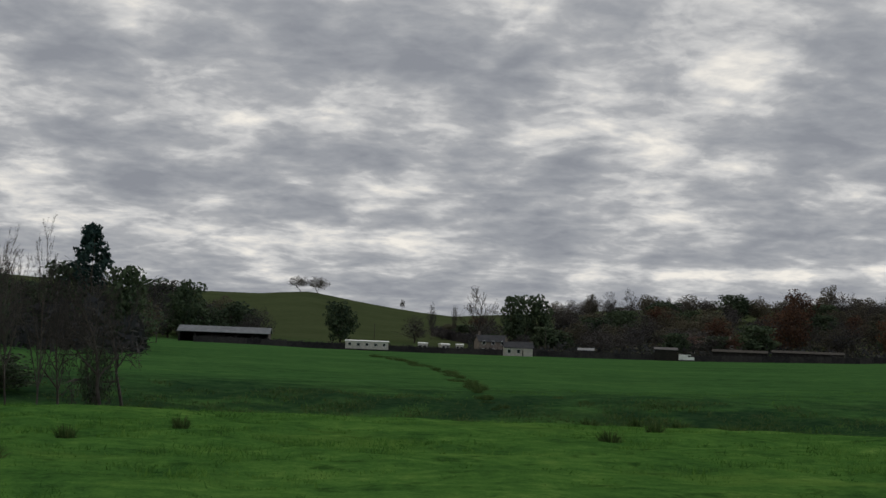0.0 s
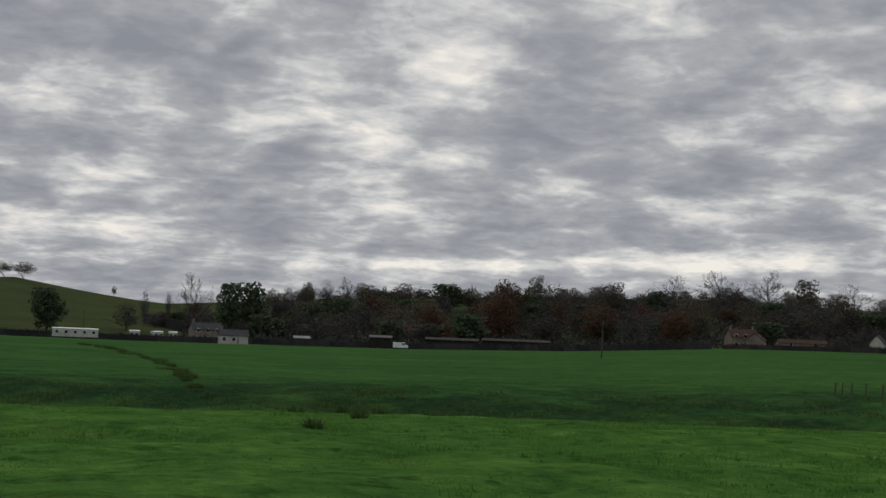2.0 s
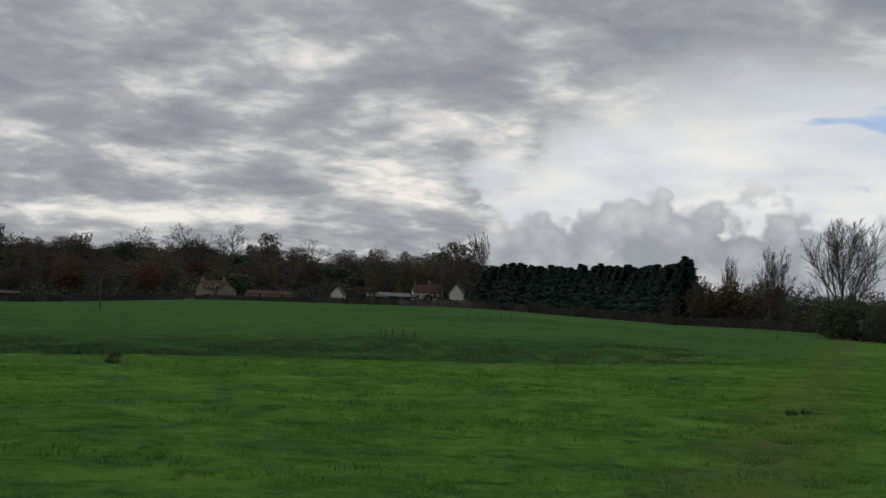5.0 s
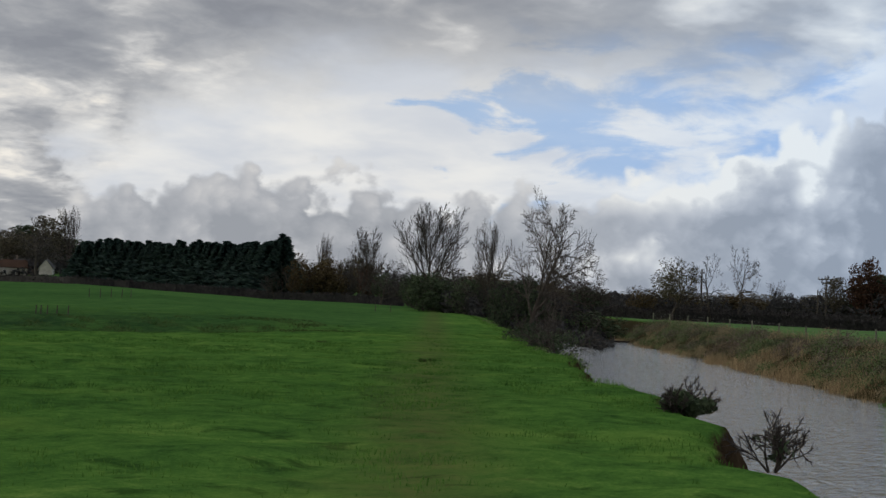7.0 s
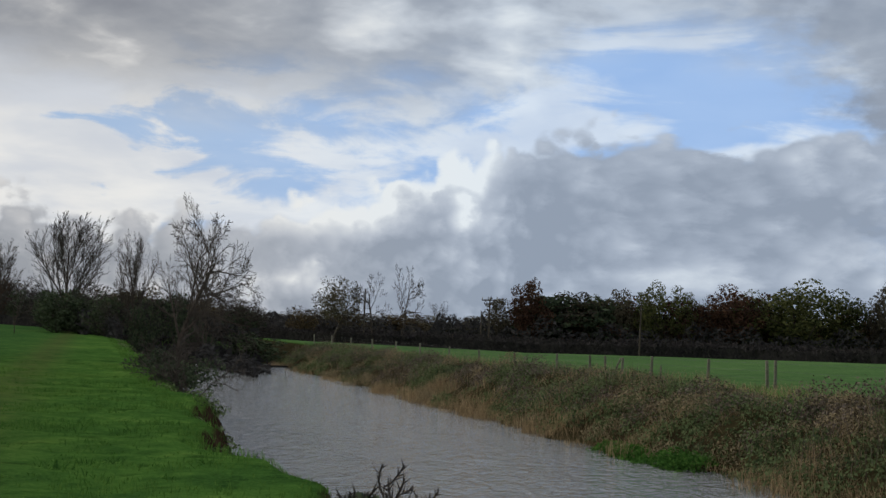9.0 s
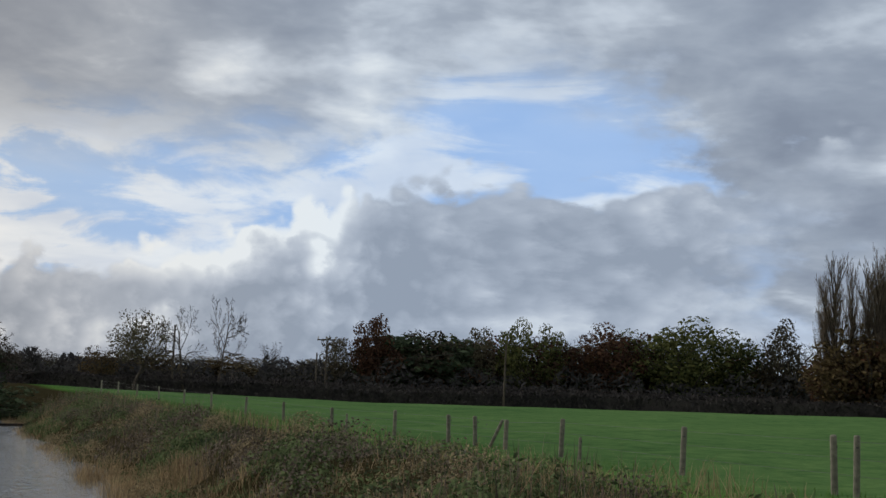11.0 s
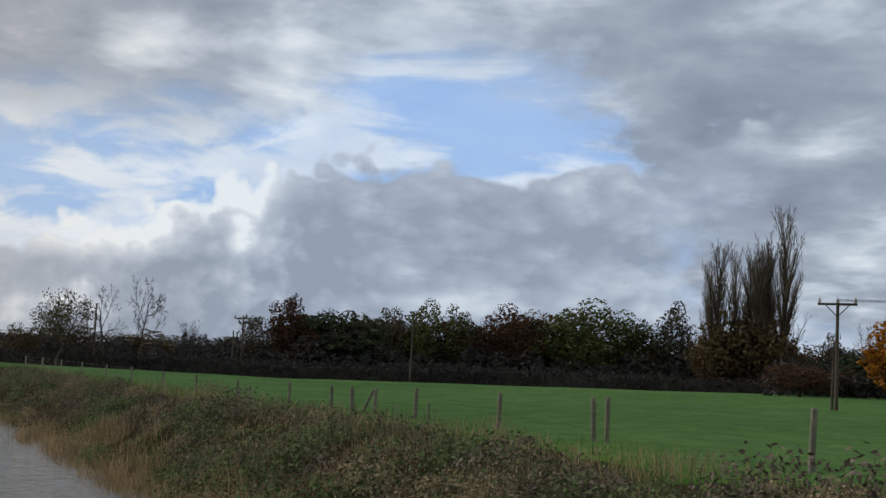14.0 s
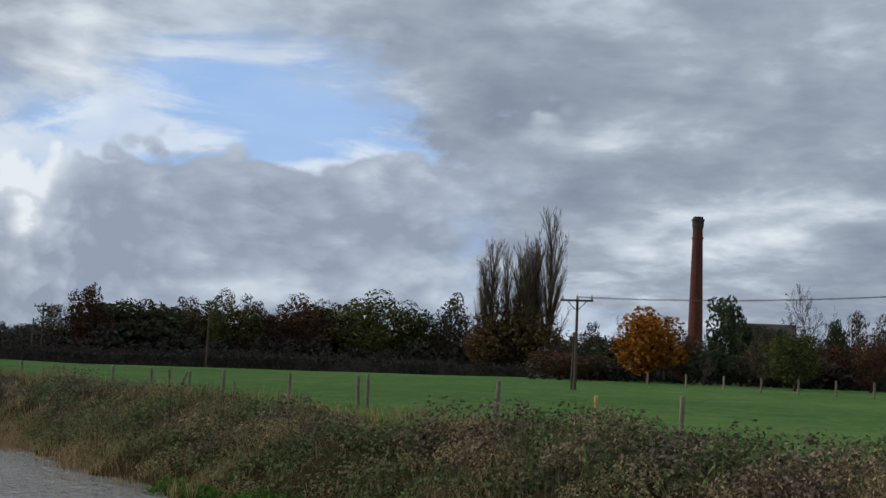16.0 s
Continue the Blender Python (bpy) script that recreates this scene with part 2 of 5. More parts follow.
def ground_material():
    m = bpy.data.materials.new("pasture")
    m.use_nodes = True
    n = Tree(m.node_tree)
    b = m.node_tree.nodes["Principled BSDF"]
    geo = n.node("ShaderNodeNewGeometry")
    pos = geo.outputs["Position"]
    wide = n.noise(pos, 0.035, 4.0, 0.55)
    mid = n.noise(pos, 0.55, 5.0, 0.6, 0.6)
    tuft = n.noise(pos, 2.6, 4.0, 0.65)
    fine = n.noise(pos, 19.0, 4.0, 0.7)
    f = n.math("ADD", n.math("MULTIPLY_ADD", wide, 0.6, n.math("MULTIPLY", mid, 0.85)), n.math("MULTIPLY_ADD", tuft, 0.75, n.math("MULTIPLY_ADD", fine, 0.6, -0.88)))
    grass = n.ramp(f, [(0.16, (0.020, 0.056, 0.016)), (0.38, (0.052, 0.130, 0.028)), (0.62, (0.092, 0.200, 0.038)), (0.90, (0.19, 0.30, 0.068))])
    # dark tussocks, and paler, drier patches
    grass = n.mix(n.math("MULTIPLY", n.step(0.56, 0.68, n.noise(pos, 1.15, 5.0, 0.65, 0.4)), 0.72), grass, (0.022, 0.060, 0.015))
    grass = n.mix(n.math("MULTIPLY", n.step(0.52, 0.72, n.noise(pos, 0.22, 5.0, 0.65)), 0.4), grass, (0.17, 0.265, 0.05))
    # rougher hill pasture, dulled in colour for haze; cooler, closer turf across the river
    p0 = n.node("ShaderNodeSeparateXYZ")
    m.node_tree.links.new(pos, p0.inputs[0])
    away = n.node("ShaderNodeVectorMath", operation="LENGTH")
    m.node_tree.links.new(pos, away.inputs[0])
    across = n.math("MULTIPLY_ADD", p0.outputs[0], -0.611, n.math("MULTIPLY_ADD", p0.outputs[1], 0.792, -2.5))
    turf = n.step(-19.0, -24.0, across)
    grass = n.mix(n.math("MULTIPLY", turf, 0.9), grass, n.ramp(f, [(0.15, (0.042, 0.086, 0.036)), (0.45, (0.086, 0.172, 0.062)), (0.85, (0.15, 0.25, 0.092))]))
    upper = n.step(46.0, 60.0, away.outputs["Value"])
    field = n.math("MULTIPLY", n.math("MULTIPLY", upper, n.step(0.0, 10.0, across)), 0.6)
    grass = n.mix(field, grass, n.ramp(f, [(0.2, (0.030, 0.078, 0.030)), (0.8, (0.066, 0.150, 0.052))]))
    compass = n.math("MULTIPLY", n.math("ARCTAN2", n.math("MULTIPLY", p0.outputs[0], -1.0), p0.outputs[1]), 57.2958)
    # darker, patchy ground in the hollow, from about 42 m out
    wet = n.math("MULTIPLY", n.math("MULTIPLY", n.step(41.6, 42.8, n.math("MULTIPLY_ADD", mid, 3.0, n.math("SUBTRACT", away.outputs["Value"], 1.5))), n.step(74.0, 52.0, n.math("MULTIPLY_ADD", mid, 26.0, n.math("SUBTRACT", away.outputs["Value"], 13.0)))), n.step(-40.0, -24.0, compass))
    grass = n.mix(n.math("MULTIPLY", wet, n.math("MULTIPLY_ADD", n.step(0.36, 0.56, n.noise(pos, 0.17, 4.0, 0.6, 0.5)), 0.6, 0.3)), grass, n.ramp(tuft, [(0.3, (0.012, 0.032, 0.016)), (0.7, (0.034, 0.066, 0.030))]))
    hill = n.step(430.0, 560.0, n.math("MULTIPLY_ADD", wide, 120.0, n.math("SUBTRACT", away.outputs["Value"], 60.0)))
    grass = n.mix(hill, grass, n.ramp(n.math("MULTIPLY_ADD", mid, 0.5, n.math("MULTIPLY", wide, 0.5)), [(0.3, (0.052, 0.066, 0.028)), (0.7, (0.090, 0.108, 0.046))]))
    litter = n.math("MULTIPLY", n.step(-11.0, -13.0, across), n.step(-20.4, -18.4, n.math("MULTIPLY_ADD", tuft, 2.0, n.math("SUBTRACT", across, 1.0))))
    grass = n.mix(litter, grass, n.ramp(tuft, [(0.25, (0.022, 0.022, 0.010)), (0.6, (0.060, 0.050, 0.026)), (0.85, (0.060, 0.075, 0.022))]))
    # bare, trodden strip along the river's edge
    p = n.node("ShaderNodeSeparateXYZ")
    m.node_tree.links.new(pos, p.inputs[0])
    s = n.math("MULTIPLY_ADD", p.outputs[0], -0.611, n.math("MULTIPLY_ADD", p.outputs[1], 0.792, n.math("MULTIPLY_ADD", mid, 1.2, -0.6 - 6.6)))
    tread = n.math("MULTIPLY", n.math("EXPONENT", n.math("MULTIPLY", n.math("MULTIPLY", s, s), -1.3)), n.math("MULTIPLY_ADD", tuft, 1.4, -0.3))
    grass = n.mix(n.math("MULTIPLY", tread, 0.9), grass, (0.125, 0.10, 0.05))
    # earth where the bank is steep
    nz = n.node("ShaderNodeSeparateXYZ")
    m.node_tree.links.new(geo.outputs["Normal"], nz.inputs[0])
    steep = n.step(0.88, 0.72, n.math("MULTIPLY_ADD", tuft, 0.25, n.math("SUBTRACT", nz.outputs[2], 0.12)))
    earth = n.ramp(tuft, [(0.25, (0.022, 0.016, 0.010)), (0.75, (0.075, 0.052, 0.032))])
    m.node_tree.nodes.remove(b)
    b = n.node("ShaderNodeBsdfDiffuse")
    m.node_tree.links.new(b.outputs[0], m.node_tree.nodes["Material Output"].inputs[0])
    n.put(b.inputs["Color"], n.mix(steep, grass, earth))
    b.inputs["Roughness"].default_value = 1.0
    r = n.node("ShaderNodeBump")
    r.inputs["Strength"].default_value = 0.7
    r.inputs["Distance"].default_value = 0.12
    n.put(r.inputs["Height"], n.math("MULTIPLY_ADD", mid, 1.6, n.math("MULTIPLY_ADD", tuft, 0.8, n.math("MULTIPLY", fine, 0.35))))
    n.put(b.inputs["Normal"], r.outputs[0])
    return m


def water_material():
    m = bpy.data.materials.new("river_water")
    m.use_nodes = True
    n = Tree(m.node_tree)
    b = m.node_tree.nodes["Principled BSDF"]
    b.inputs["Base Color"].default_value = (0.20, 0.205, 0.205, 1)
    b.inputs["Roughness"].default_value = 0.05
    b.inputs["IOR"].default_value = 1.52
    pos = n.node("ShaderNodeNewGeometry").outputs["Position"]
    mp = n.node("ShaderNodeMapping")
    mp.inputs["Rotation"].default_value = (0, 0, radians(-38))
    mp.inputs["Scale"].default_value = (1.0, 1.6, 1.0)
    m.node_tree.links.new(pos, mp.inputs[0])
    v = mp.outputs[0]
    h = n.math("MULTIPLY_ADD", n.noise(v, 0.9, 3.0, 0.55, 1.6), 1.0, n.math("MULTIPLY", n.noise(v, 2.6, 3.0, 0.6, 1.0), 0.5))
    r = n.node("ShaderNodeBump")
    r.inputs["Strength"].default_value = 1.0
    r.inputs["Distance"].default_value = 0.22
    n.put(r.inputs["Height"], h)
    n.put(b.inputs["Normal"], r.outputs[0])
    return m


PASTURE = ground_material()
WATER = water_material()
BARK = material("bark", (0.030, 0.024, 0.019), (0.085, 0.070, 0.056), 4.0, 0.9, 0.5, objects=0.3)
TWIG = material("twigs", (0.032, 0.027, 0.024), (0.080, 0.066, 0.055), 2.0, 0.9, 0.0, objects=0.4)
PALE_TWIG = material("pale_twigs", (0.075, 0.060, 0.046), (0.17, 0.135, 0.10), 2.0, 0.9, 0.0, objects=0.3)
LEAF_DARK = leaf_material("evergreen_leaves", (0.032, 0.046, 0.030), (0.085, 0.112, 0.062), 0.15, island=0.6, objects=0.3)
LEAF_CONIFER = leaf_material("conifer_needles", (0.022, 0.040, 0.038), (0.058, 0.092, 0.076), 0.1, island=0.6, objects=0.3)
LEAF_BROWN = leaf_material("faded_leaves", (0.046, 0.043, 0.035), (0.118, 0.105, 0.070), 0.2, island=0.7, objects=0.5)
LEAF_TAN = leaf_material("tan_leaves", (0.050, 0.038, 0.022), (0.13, 0.098, 0.050), 0.2, island=0.7, objects=0.5)
LEAF_TWIGGY = leaf_material("twig_sprays", (0.040, 0.038, 0.039), (0.088, 0.080, 0.076), 0.05, island=0.45, objects=0.6)
LEAF_RUST = leaf_material("rust_leaves", (0.044, 0.028, 0.022), (0.125, 0.068, 0.042), 0.25, island=0.7, objects=0.4)
LEAF_GREEN = leaf_material("dull_green_leaves", (0.038, 0.052, 0.024), (0.130, 0.138, 0.050), 0.25, island=0.8, objects=0.5)
LEAF_ORANGE = leaf_material("orange_leaves", (0.15, 0.055, 0.012), (0.42, 0.19, 0.035), 0.3, island=0.8)
LEAF_YELLOW = leaf_material("yellow_leaves", (0.20, 0.12, 0.02), (0.40, 0.27, 0.05), 0.3, island=0.8)
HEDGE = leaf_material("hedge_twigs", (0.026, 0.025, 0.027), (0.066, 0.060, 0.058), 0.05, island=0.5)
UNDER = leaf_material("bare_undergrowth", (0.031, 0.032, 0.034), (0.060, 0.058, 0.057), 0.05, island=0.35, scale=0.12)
TUFT = leaf_material("coarse_grass", (0.028, 0.080, 0.018), (0.075, 0.170, 0.034), 0.3, island=0.5)
STRAW = leaf_material("dry_reed", (0.16, 0.115, 0.065), (0.42, 0.32, 0.19), 0.25, island=0.9)
RUSSET = leaf_material("dead_stems", (0.060, 0.050, 0.043), (0.225, 0.185, 0.148), 0.1, island=0.9)
BRAMBLE = leaf_material("bramble_leaves", (0.044, 0.066, 0.030), (0.165, 0.215, 0.098), 0.25, island=0.9)
BRAMBLE_DRY = leaf_material("withered_leaves", (0.095, 0.078, 0.048), (0.36, 0.295, 0.18), 0.2, island=0.9)
CRESS = leaf_material("water_plants", (0.030, 0.085, 0.018), (0.085, 0.19, 0.040), 0.25, island=0.8)
BLADE = leaf_material("grass_blades", (0.046, 0.114, 0.022), (0.098, 0.195, 0.040), 0.35, island=0.8)
RUSH = leaf_material("rush_blades", (0.030, 0.060, 0.018), (0.085, 0.120, 0.040), 0.2, island=0.8)
POST = material("weathered_post", (0.10, 0.096, 0.076), (0.25, 0.237, 0.19), 9.0, 0.9, 0.6, objects=0.4)
POST_NEW = material("fresh_post", (0.30, 0.20, 0.075), (0.50, 0.36, 0.15), 9.0, 0.8, 0.4)
POLE = material("tarred_pole", (0.035, 0.028, 0.022), (0.10, 0.083, 0.066), 6.0, 0.85, 0.4)
WIRE = material("wire", (0.04, 0.04, 0.04), (0.09, 0.09, 0.09), 6.0, 0.5, 0.0, metallic=0.6)
PORCELAIN = material("insulator", (0.25, 0.24, 0.22), (0.5, 0.48, 0.45), 8.0, 0.3, 0.0)
BRICK_RED = material("red_brick", (0.052, 0.017, 0.016), (0.125, 0.040, 0.033), 1.6, 0.9, 0.4, big=0.15)
RENDERED = material("pale_render", (0.36, 0.33, 0.29), (0.58, 0.54, 0.48), 1.2, 0.9, 0.2, objects=0.2)
STONE = material("pinkish_stone", (0.13, 0.105, 0.09), (0.27, 0.22, 0.19), 1.5, 0.9, 0.4, objects=0.2, spec=0.1)
SLATE = material("slate_roof", (0.040, 0.040, 0.044), (0.09, 0.087, 0.087), 2.5, 0.95, 0.3, spec=0.05)
TILE = material("clay_roof", (0.055, 0.034, 0.026), (0.11, 0.066, 0.048), 2.5, 0.95, 0.3, spec=0.05)
SHEET = material("fibre_cement_sheet", (0.13, 0.135, 0.14), (0.24, 0.245, 0.25), 0.8, 0.95, 0.1, spec=0.05)
BOARD = material("dark_boarding", (0.016, 0.015, 0.014), (0.042, 0.038, 0.034), 2.0, 1.0, 0.2, spec=0.03)
WHITE = material("white_panel", (0.62, 0.62, 0.60), (0.82, 0.82, 0.80), 1.0, 0.5, 0.05)
GLASS = material("window_glass", (0.012, 0.013, 0.015), (0.03, 0.032, 0.036), 0.5, 0.08, 0.0, spec=0.6)
RUBBER = material("tyre_rubber", (0.012, 0.012, 0.012), (0.03, 0.03, 0.03), 5.0, 0.9, 0.0)

# ---- the lie of the land: metres, x east, y north, the near meadow is z = 0 ----
EYE = 1.75
AZ = [-180, -125, -110, -97, -84, -70, -60, -54, -50, -46.5, -43, -38, -35, -33, -24, -17, -10, 0, 3, 6, 8, 13, 18, 30, 60, 180]
FAR_D = [300, 220, 200, 190, 172, 172, 172, 140, 150, 200, 225, 270, 300, 390, 440, 450, 450, 450, 450, 450, 450, 440, 430, 420, 400, 400]
FAR_Z = [0, 0, 0.2, 0.2, -0.2, -0.6, -0.2, 0, 0.2, 0.4, 0.4, 1.4, 2.2, 2.5, 1.5, -1.5, -3.0, -3.6, -3.6, -3.4, -3.0, -2.5, -2, -1, 1, 0]
RIDGE_Z = [6, 8, 6, 6, 6, 6, 6, 7, 8, 9, 11, 16, 22, 27, 33, 32, 28, 16, 22, 30, 27, 27, 32, 36, 20, 6]
DIP = [0, 0, 0, 0, 0, 0, 0, 0, 0, 0, 0.1, 0.2, 0.4, 0.5, 0.8, 0.9, 0.9, 0.9, 0.9, 0.9, 0.9, 0.9, 0.9, 0.9, 0.4, 0]
# angles as first read, and as moved to fit the camera's view
RAW_AZ = [60, -24.2, -31.87, -36.9, -40.4, -53.4, -58.16, -62.19, -68.19, -73.03, -78.74, -80.83, -82.08, -86.5, -88.16, -92.72, -98.91, -102.78, -104.67, -108.68, -110.44, -112.9, -116.5, -130]
FITTED_AZ = [60, -24.1, -30.4, -33.6, -35.4, -43.8, -47.1, -49.5, -53.5, -56.7, -61.4, -63.2, -64.4, -68.4, -70.2, -75.1, -82.0, -87.3, -89.6, -93.9, -96.0, -98.8, -102.8, -118]


def smooth01(a, b, v):
    u = np.clip((v - a) / (b - a), 0, 1)
    return u * u * (3 - 2 * u)


def vnoise(x, y, seed=0):
    """Smooth value noise from 0 to 1 on a unit lattice."""
    x, y = np.asarray(x, float), np.asarray(y, float)
    ix, iy = np.floor(x), np.floor(y)
    fx, fy = x - ix, y - iy
    fx, fy = fx * fx * (3 - 2 * fx), fy * fy * (3 - 2 * fy)

    def cell(i, j):
        q = np.sin(i * 127.1 + j * 311.7 + seed * 74.7) * 43758.5453
        return q - np.floor(q)

    return (cell(ix, iy) * (1 - fx) + cell(ix + 1, iy) * fx) * (1 - fy) + (cell(ix, iy + 1) * (1 - fx) + cell(ix + 1, iy + 1) * fx) * fy


def river_s(x, y):
    """Signed distance across the river: 0 on the near bank's line, negative towards the far bank; and the way along it."""
    return -0.611 * x + 0.792 * y - 2.5, 0.792 * x + 0.611 * y


def river_place(along, s):
    return 0.792 * along - 0.611 * (s + 2.5), 0.611 * along + 0.792 * (s + 2.5)


def height(x, y):
    x, y = np.asarray(x, float), np.asarray(y, float)
    r = np.hypot(x, y)
    az = np.degrees(np.arctan2(-x, y))
    fd, fz = np.interp(az, AZ, FAR_D), np.interp(az, AZ, FAR_Z)
    rz, dip = np.interp(az, AZ, RIDGE_Z), np.interp(az, AZ, DIP)
    crest = 39 + 0.06 * np.abs(az)
    z = fz * np.clip((r - crest) / (fd - crest), 0, 1) ** 0.8
    # the shallow, rushy depression behind the crest of the meadow
    z = z - dip * np.exp(-((r - crest - 9) / 7.0) ** 2)
    z = z + (rz - fz) * smooth01(fd + 10, 950, r)
    z = z + 0.05 * np.sin(x * 0.31 + 1.3 * np.sin(y * 0.17)) * np.sin(y * 0.23 + 0.7) * np.clip(r / 30, 0, 1)
    # river channel
    s, along = river_s(x, y)
    wob = 0.35 * np.sin(along * 0.33) + 0.25 * np.sin(along * 0.83 + 1) + 0.15 * np.sin(along * 2.1)
    sn = s + wob
    near = smooth01(0.1, -1.3, sn)
    far = smooth01(-17.9, -11.3, s + 0.6 * wob + 0.5 * np.sin(along * 0.12))
    open_end = 1 - smooth01(112, 120, along)
    z = z - 2.6 * near * far * open_end
    # hummocks on the overgrown far bank
    rough = smooth01(-20.5, -18.5, s) * smooth01(-12.2, -14.0, s) * open_end
    z = z + rough * (0.55 * (vnoise(along * 0.8, s * 0.8, 9) - 0.5) + 0.25 * (vnoise(along * 2.1, s * 2.1, 8) - 0.5))
    return z


def fit_to_view(az, d):
    """Angle and distance moved to fit the camera's view; distances across the river are shortened."""
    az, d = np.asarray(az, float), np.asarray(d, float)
    shortened = np.where(d > 229, 165 + (d - 229) * 0.25, d * 165 / 229)
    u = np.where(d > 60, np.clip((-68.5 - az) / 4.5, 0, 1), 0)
    return np.interp(-az, [-q for q in RAW_AZ], FITTED_AZ), d + (shortened - d) * u


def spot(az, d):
    """A place on the ground, fitted to the view, by angle (degrees left of north) and distance."""
    az, d = fit_to_view(az, d)
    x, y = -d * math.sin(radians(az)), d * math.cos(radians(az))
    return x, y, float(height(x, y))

# ---- mesh helpers ----


class Shape:
    """Vertices and faces of one mesh."""

    def __init__(self):
        self.v, self.f = [], []

    def tube(self, a, b, ra, rb, n=5, cap=True):
        a, b = Vector(a), Vector(b)
        d = b - a
        if d.length < 1e-5:
            return self
        side = d.orthogonal().normalized()
        up = d.normalized().cross(side)
        k = len(self.v)
        for p, r in ((a, ra), (b, rb)):
            for i in range(n):
                t = 2 * math.pi * i / n
                self.v.append(tuple(p + side * (r * math.cos(t)) + up * (r * math.sin(t))))
        for i in range(n):
            j = (i + 1) % n
            self.f.append((k + i, k + j, k + n + j, k + n + i))
        if cap:
            self.f.append(tuple(range(k + n, k + 2 * n)))
            self.f.append(tuple(reversed(range(k, k + n))))
        return self

    def spike(self, a, b, r):
        a, b = Vector(a), Vector(b)
        d = b - a
        side = d.orthogonal().normalized() * r
        up = d.normalized().cross(side)
        k = len(self.v)
        self.v += [tuple(a + side), tuple(a - side * 0.5 + up * 0.87), tuple(a - side * 0.5 - up * 0.87), tuple(b)]
        self.f += [(k, k + 1, k + 3), (k + 1, k + 2, k + 3), (k + 2, k, k + 3)]
        return self

    def box(self, c, s, turn=0.0, bevel=0.0):
        k = len(self.v)
        ct, st = math.cos(turn), math.sin(turn)
        for dz in (-0.5, 0.5):
            for dx, dy in ((-0.5, -0.5), (0.5, -0.5), (0.5, 0.5), (-0.5, 0.5)):
                x, y = dx * s[0], dy * s[1]
                self.v.append((c[0] + x * ct - y * st, c[1] + x * st + y * ct, c[2] + dz * s[2]))
        self.f += [(k + 3, k + 2, k + 1, k), (k + 4, k + 5, k + 6, k + 7)]
        for i in range(4):
            j = (i + 1) % 4
            self.f.append((k + i, k + j, k + 4 + j, k + 4 + i))
        return self

    def gable(self, length, width, low, high, over=0.0, thick=0.0):
        """A ridged prism along x, from height low at the eaves to high at the ridge."""
        k = len(self.v)
        hx, hy = length / 2 + over, width / 2 + over
        for x in (-hx, hx):
            self.v += [(x, -hy, low), (x, hy, low), (x, 0, high)]
        self.f += [(k, k + 1, k + 2), (k + 5, k + 4, k + 3), (k, k + 2, k + 5, k + 3), (k + 2, k + 1, k + 4, k + 5), (k + 1, k, k + 3, k + 4)]
        return self

    def mesh(self, name, smooth=False):
        m = bpy.data.meshes.new(name)
        m.from_pydata(self.v, [], self.f)
        if smooth:
            m.polygons.foreach_set("use_smooth", [True] * len(m.polygons))
        m.update()
        return m


def sheets(name, centre, across, along):
    """One mesh of many small leaf-shaped quads, from arrays of centres and half axes."""
    c, a, b = (np.asarray(q, float) for q in (centre, across, along))
    n = len(c)
    v = np.stack([c - b, c + a * 0.9 - b * 0.1, c + b, c - a * 0.9 + b * 0.1], 1).reshape(-1, 3)
    m = bpy.data.meshes.new(name)
    m.vertices.add(4 * n)
    m.vertices.foreach_set("co", v.ravel())
    m.loops.add(4 * n)
    m.loops.foreach_set("vertex_index", np.arange(4 * n))
    m.polygons.add(n)
    m.polygons.foreach_set("loop_start", np.arange(0, 4 * n, 4))
    m.update(calc_edges=True)
    return m


def blades(name, foot, tip, width):
    """One mesh of bent, tapering blades: foot and tip arrays."""
    f, t = np.asarray(foot, float), np.asarray(tip, float)
    n = len(f)
    w = np.asarray(width, float)[:, None]
    ang = np.random.rand(n) * 2 * math.pi
    side = np.stack([np.cos(ang), np.sin(ang), np.zeros(n)], 1) * w
    mid = f * 0.45 + t * 0.55
    mid[:, 2] += (t[:, 2] - f[:, 2]) * 0.14
    v = np.stack([f - side, f + side, mid + side * 0.7, mid - side * 0.7, t], 1).reshape(-1, 3)
    k = np.arange(n) * 5
    idx = np.stack([k, k + 1, k + 2, k + 3, k + 3, k + 2, k + 4], 1).ravel()
    m = bpy.data.meshes.new(name)
    m.vertices.add(5 * n)
    m.vertices.foreach_set("co", v.ravel())
    m.loops.add(7 * n)
    m.loops.foreach_set("vertex_index", idx)
    m.polygons.add(2 * n)
    st = np.stack([np.arange(n) * 7, np.arange(n) * 7 + 4], 1).ravel()
    m.polygons.foreach_set("loop_start", st)
    m.update(calc_edges=True)
    return m


def unit(n, rng):
    d = rng.normal(size=(n, 3))
    return d / np.linalg.norm(d, axis=1)[:, None]


def part(name, shape, mat, parent=None, label="", smooth=False):
    data = shape.mesh(name, smooth) if isinstance(shape, Shape) else shape
    if not data.materials:
        data.materials.append(mat)
    ob = new(name, data)
    if parent is not None:
        ob.parent = parent
    return tagged(ob, label)


def thing(name, label, category, at=(0, 0, 0), turn=0.0, group="", kind=""):
    ob = new(name)
    ob.empty_display_size = 0.2
    ob.matrix_world = pose(*at, 0, 0, turn)
    return tagged(ob, label, category, group, kind)


# ---- ground and river ----


def spread(lo, hi, dense_lo, dense_hi, step, grow):
    out = list(np.arange(dense_lo, dense_hi + step / 2, step))
    d, x = step, dense_hi
    while x < hi:
        d *= grow
        x += d
        out.append(x)
    d, x = step, dense_lo
    while x > lo:
        d *= grow
        x -= d
        out.insert(0, x)
    return np.array(out)


gu = spread(-3200, 3600, -12, 122, 0.55, 1.055)
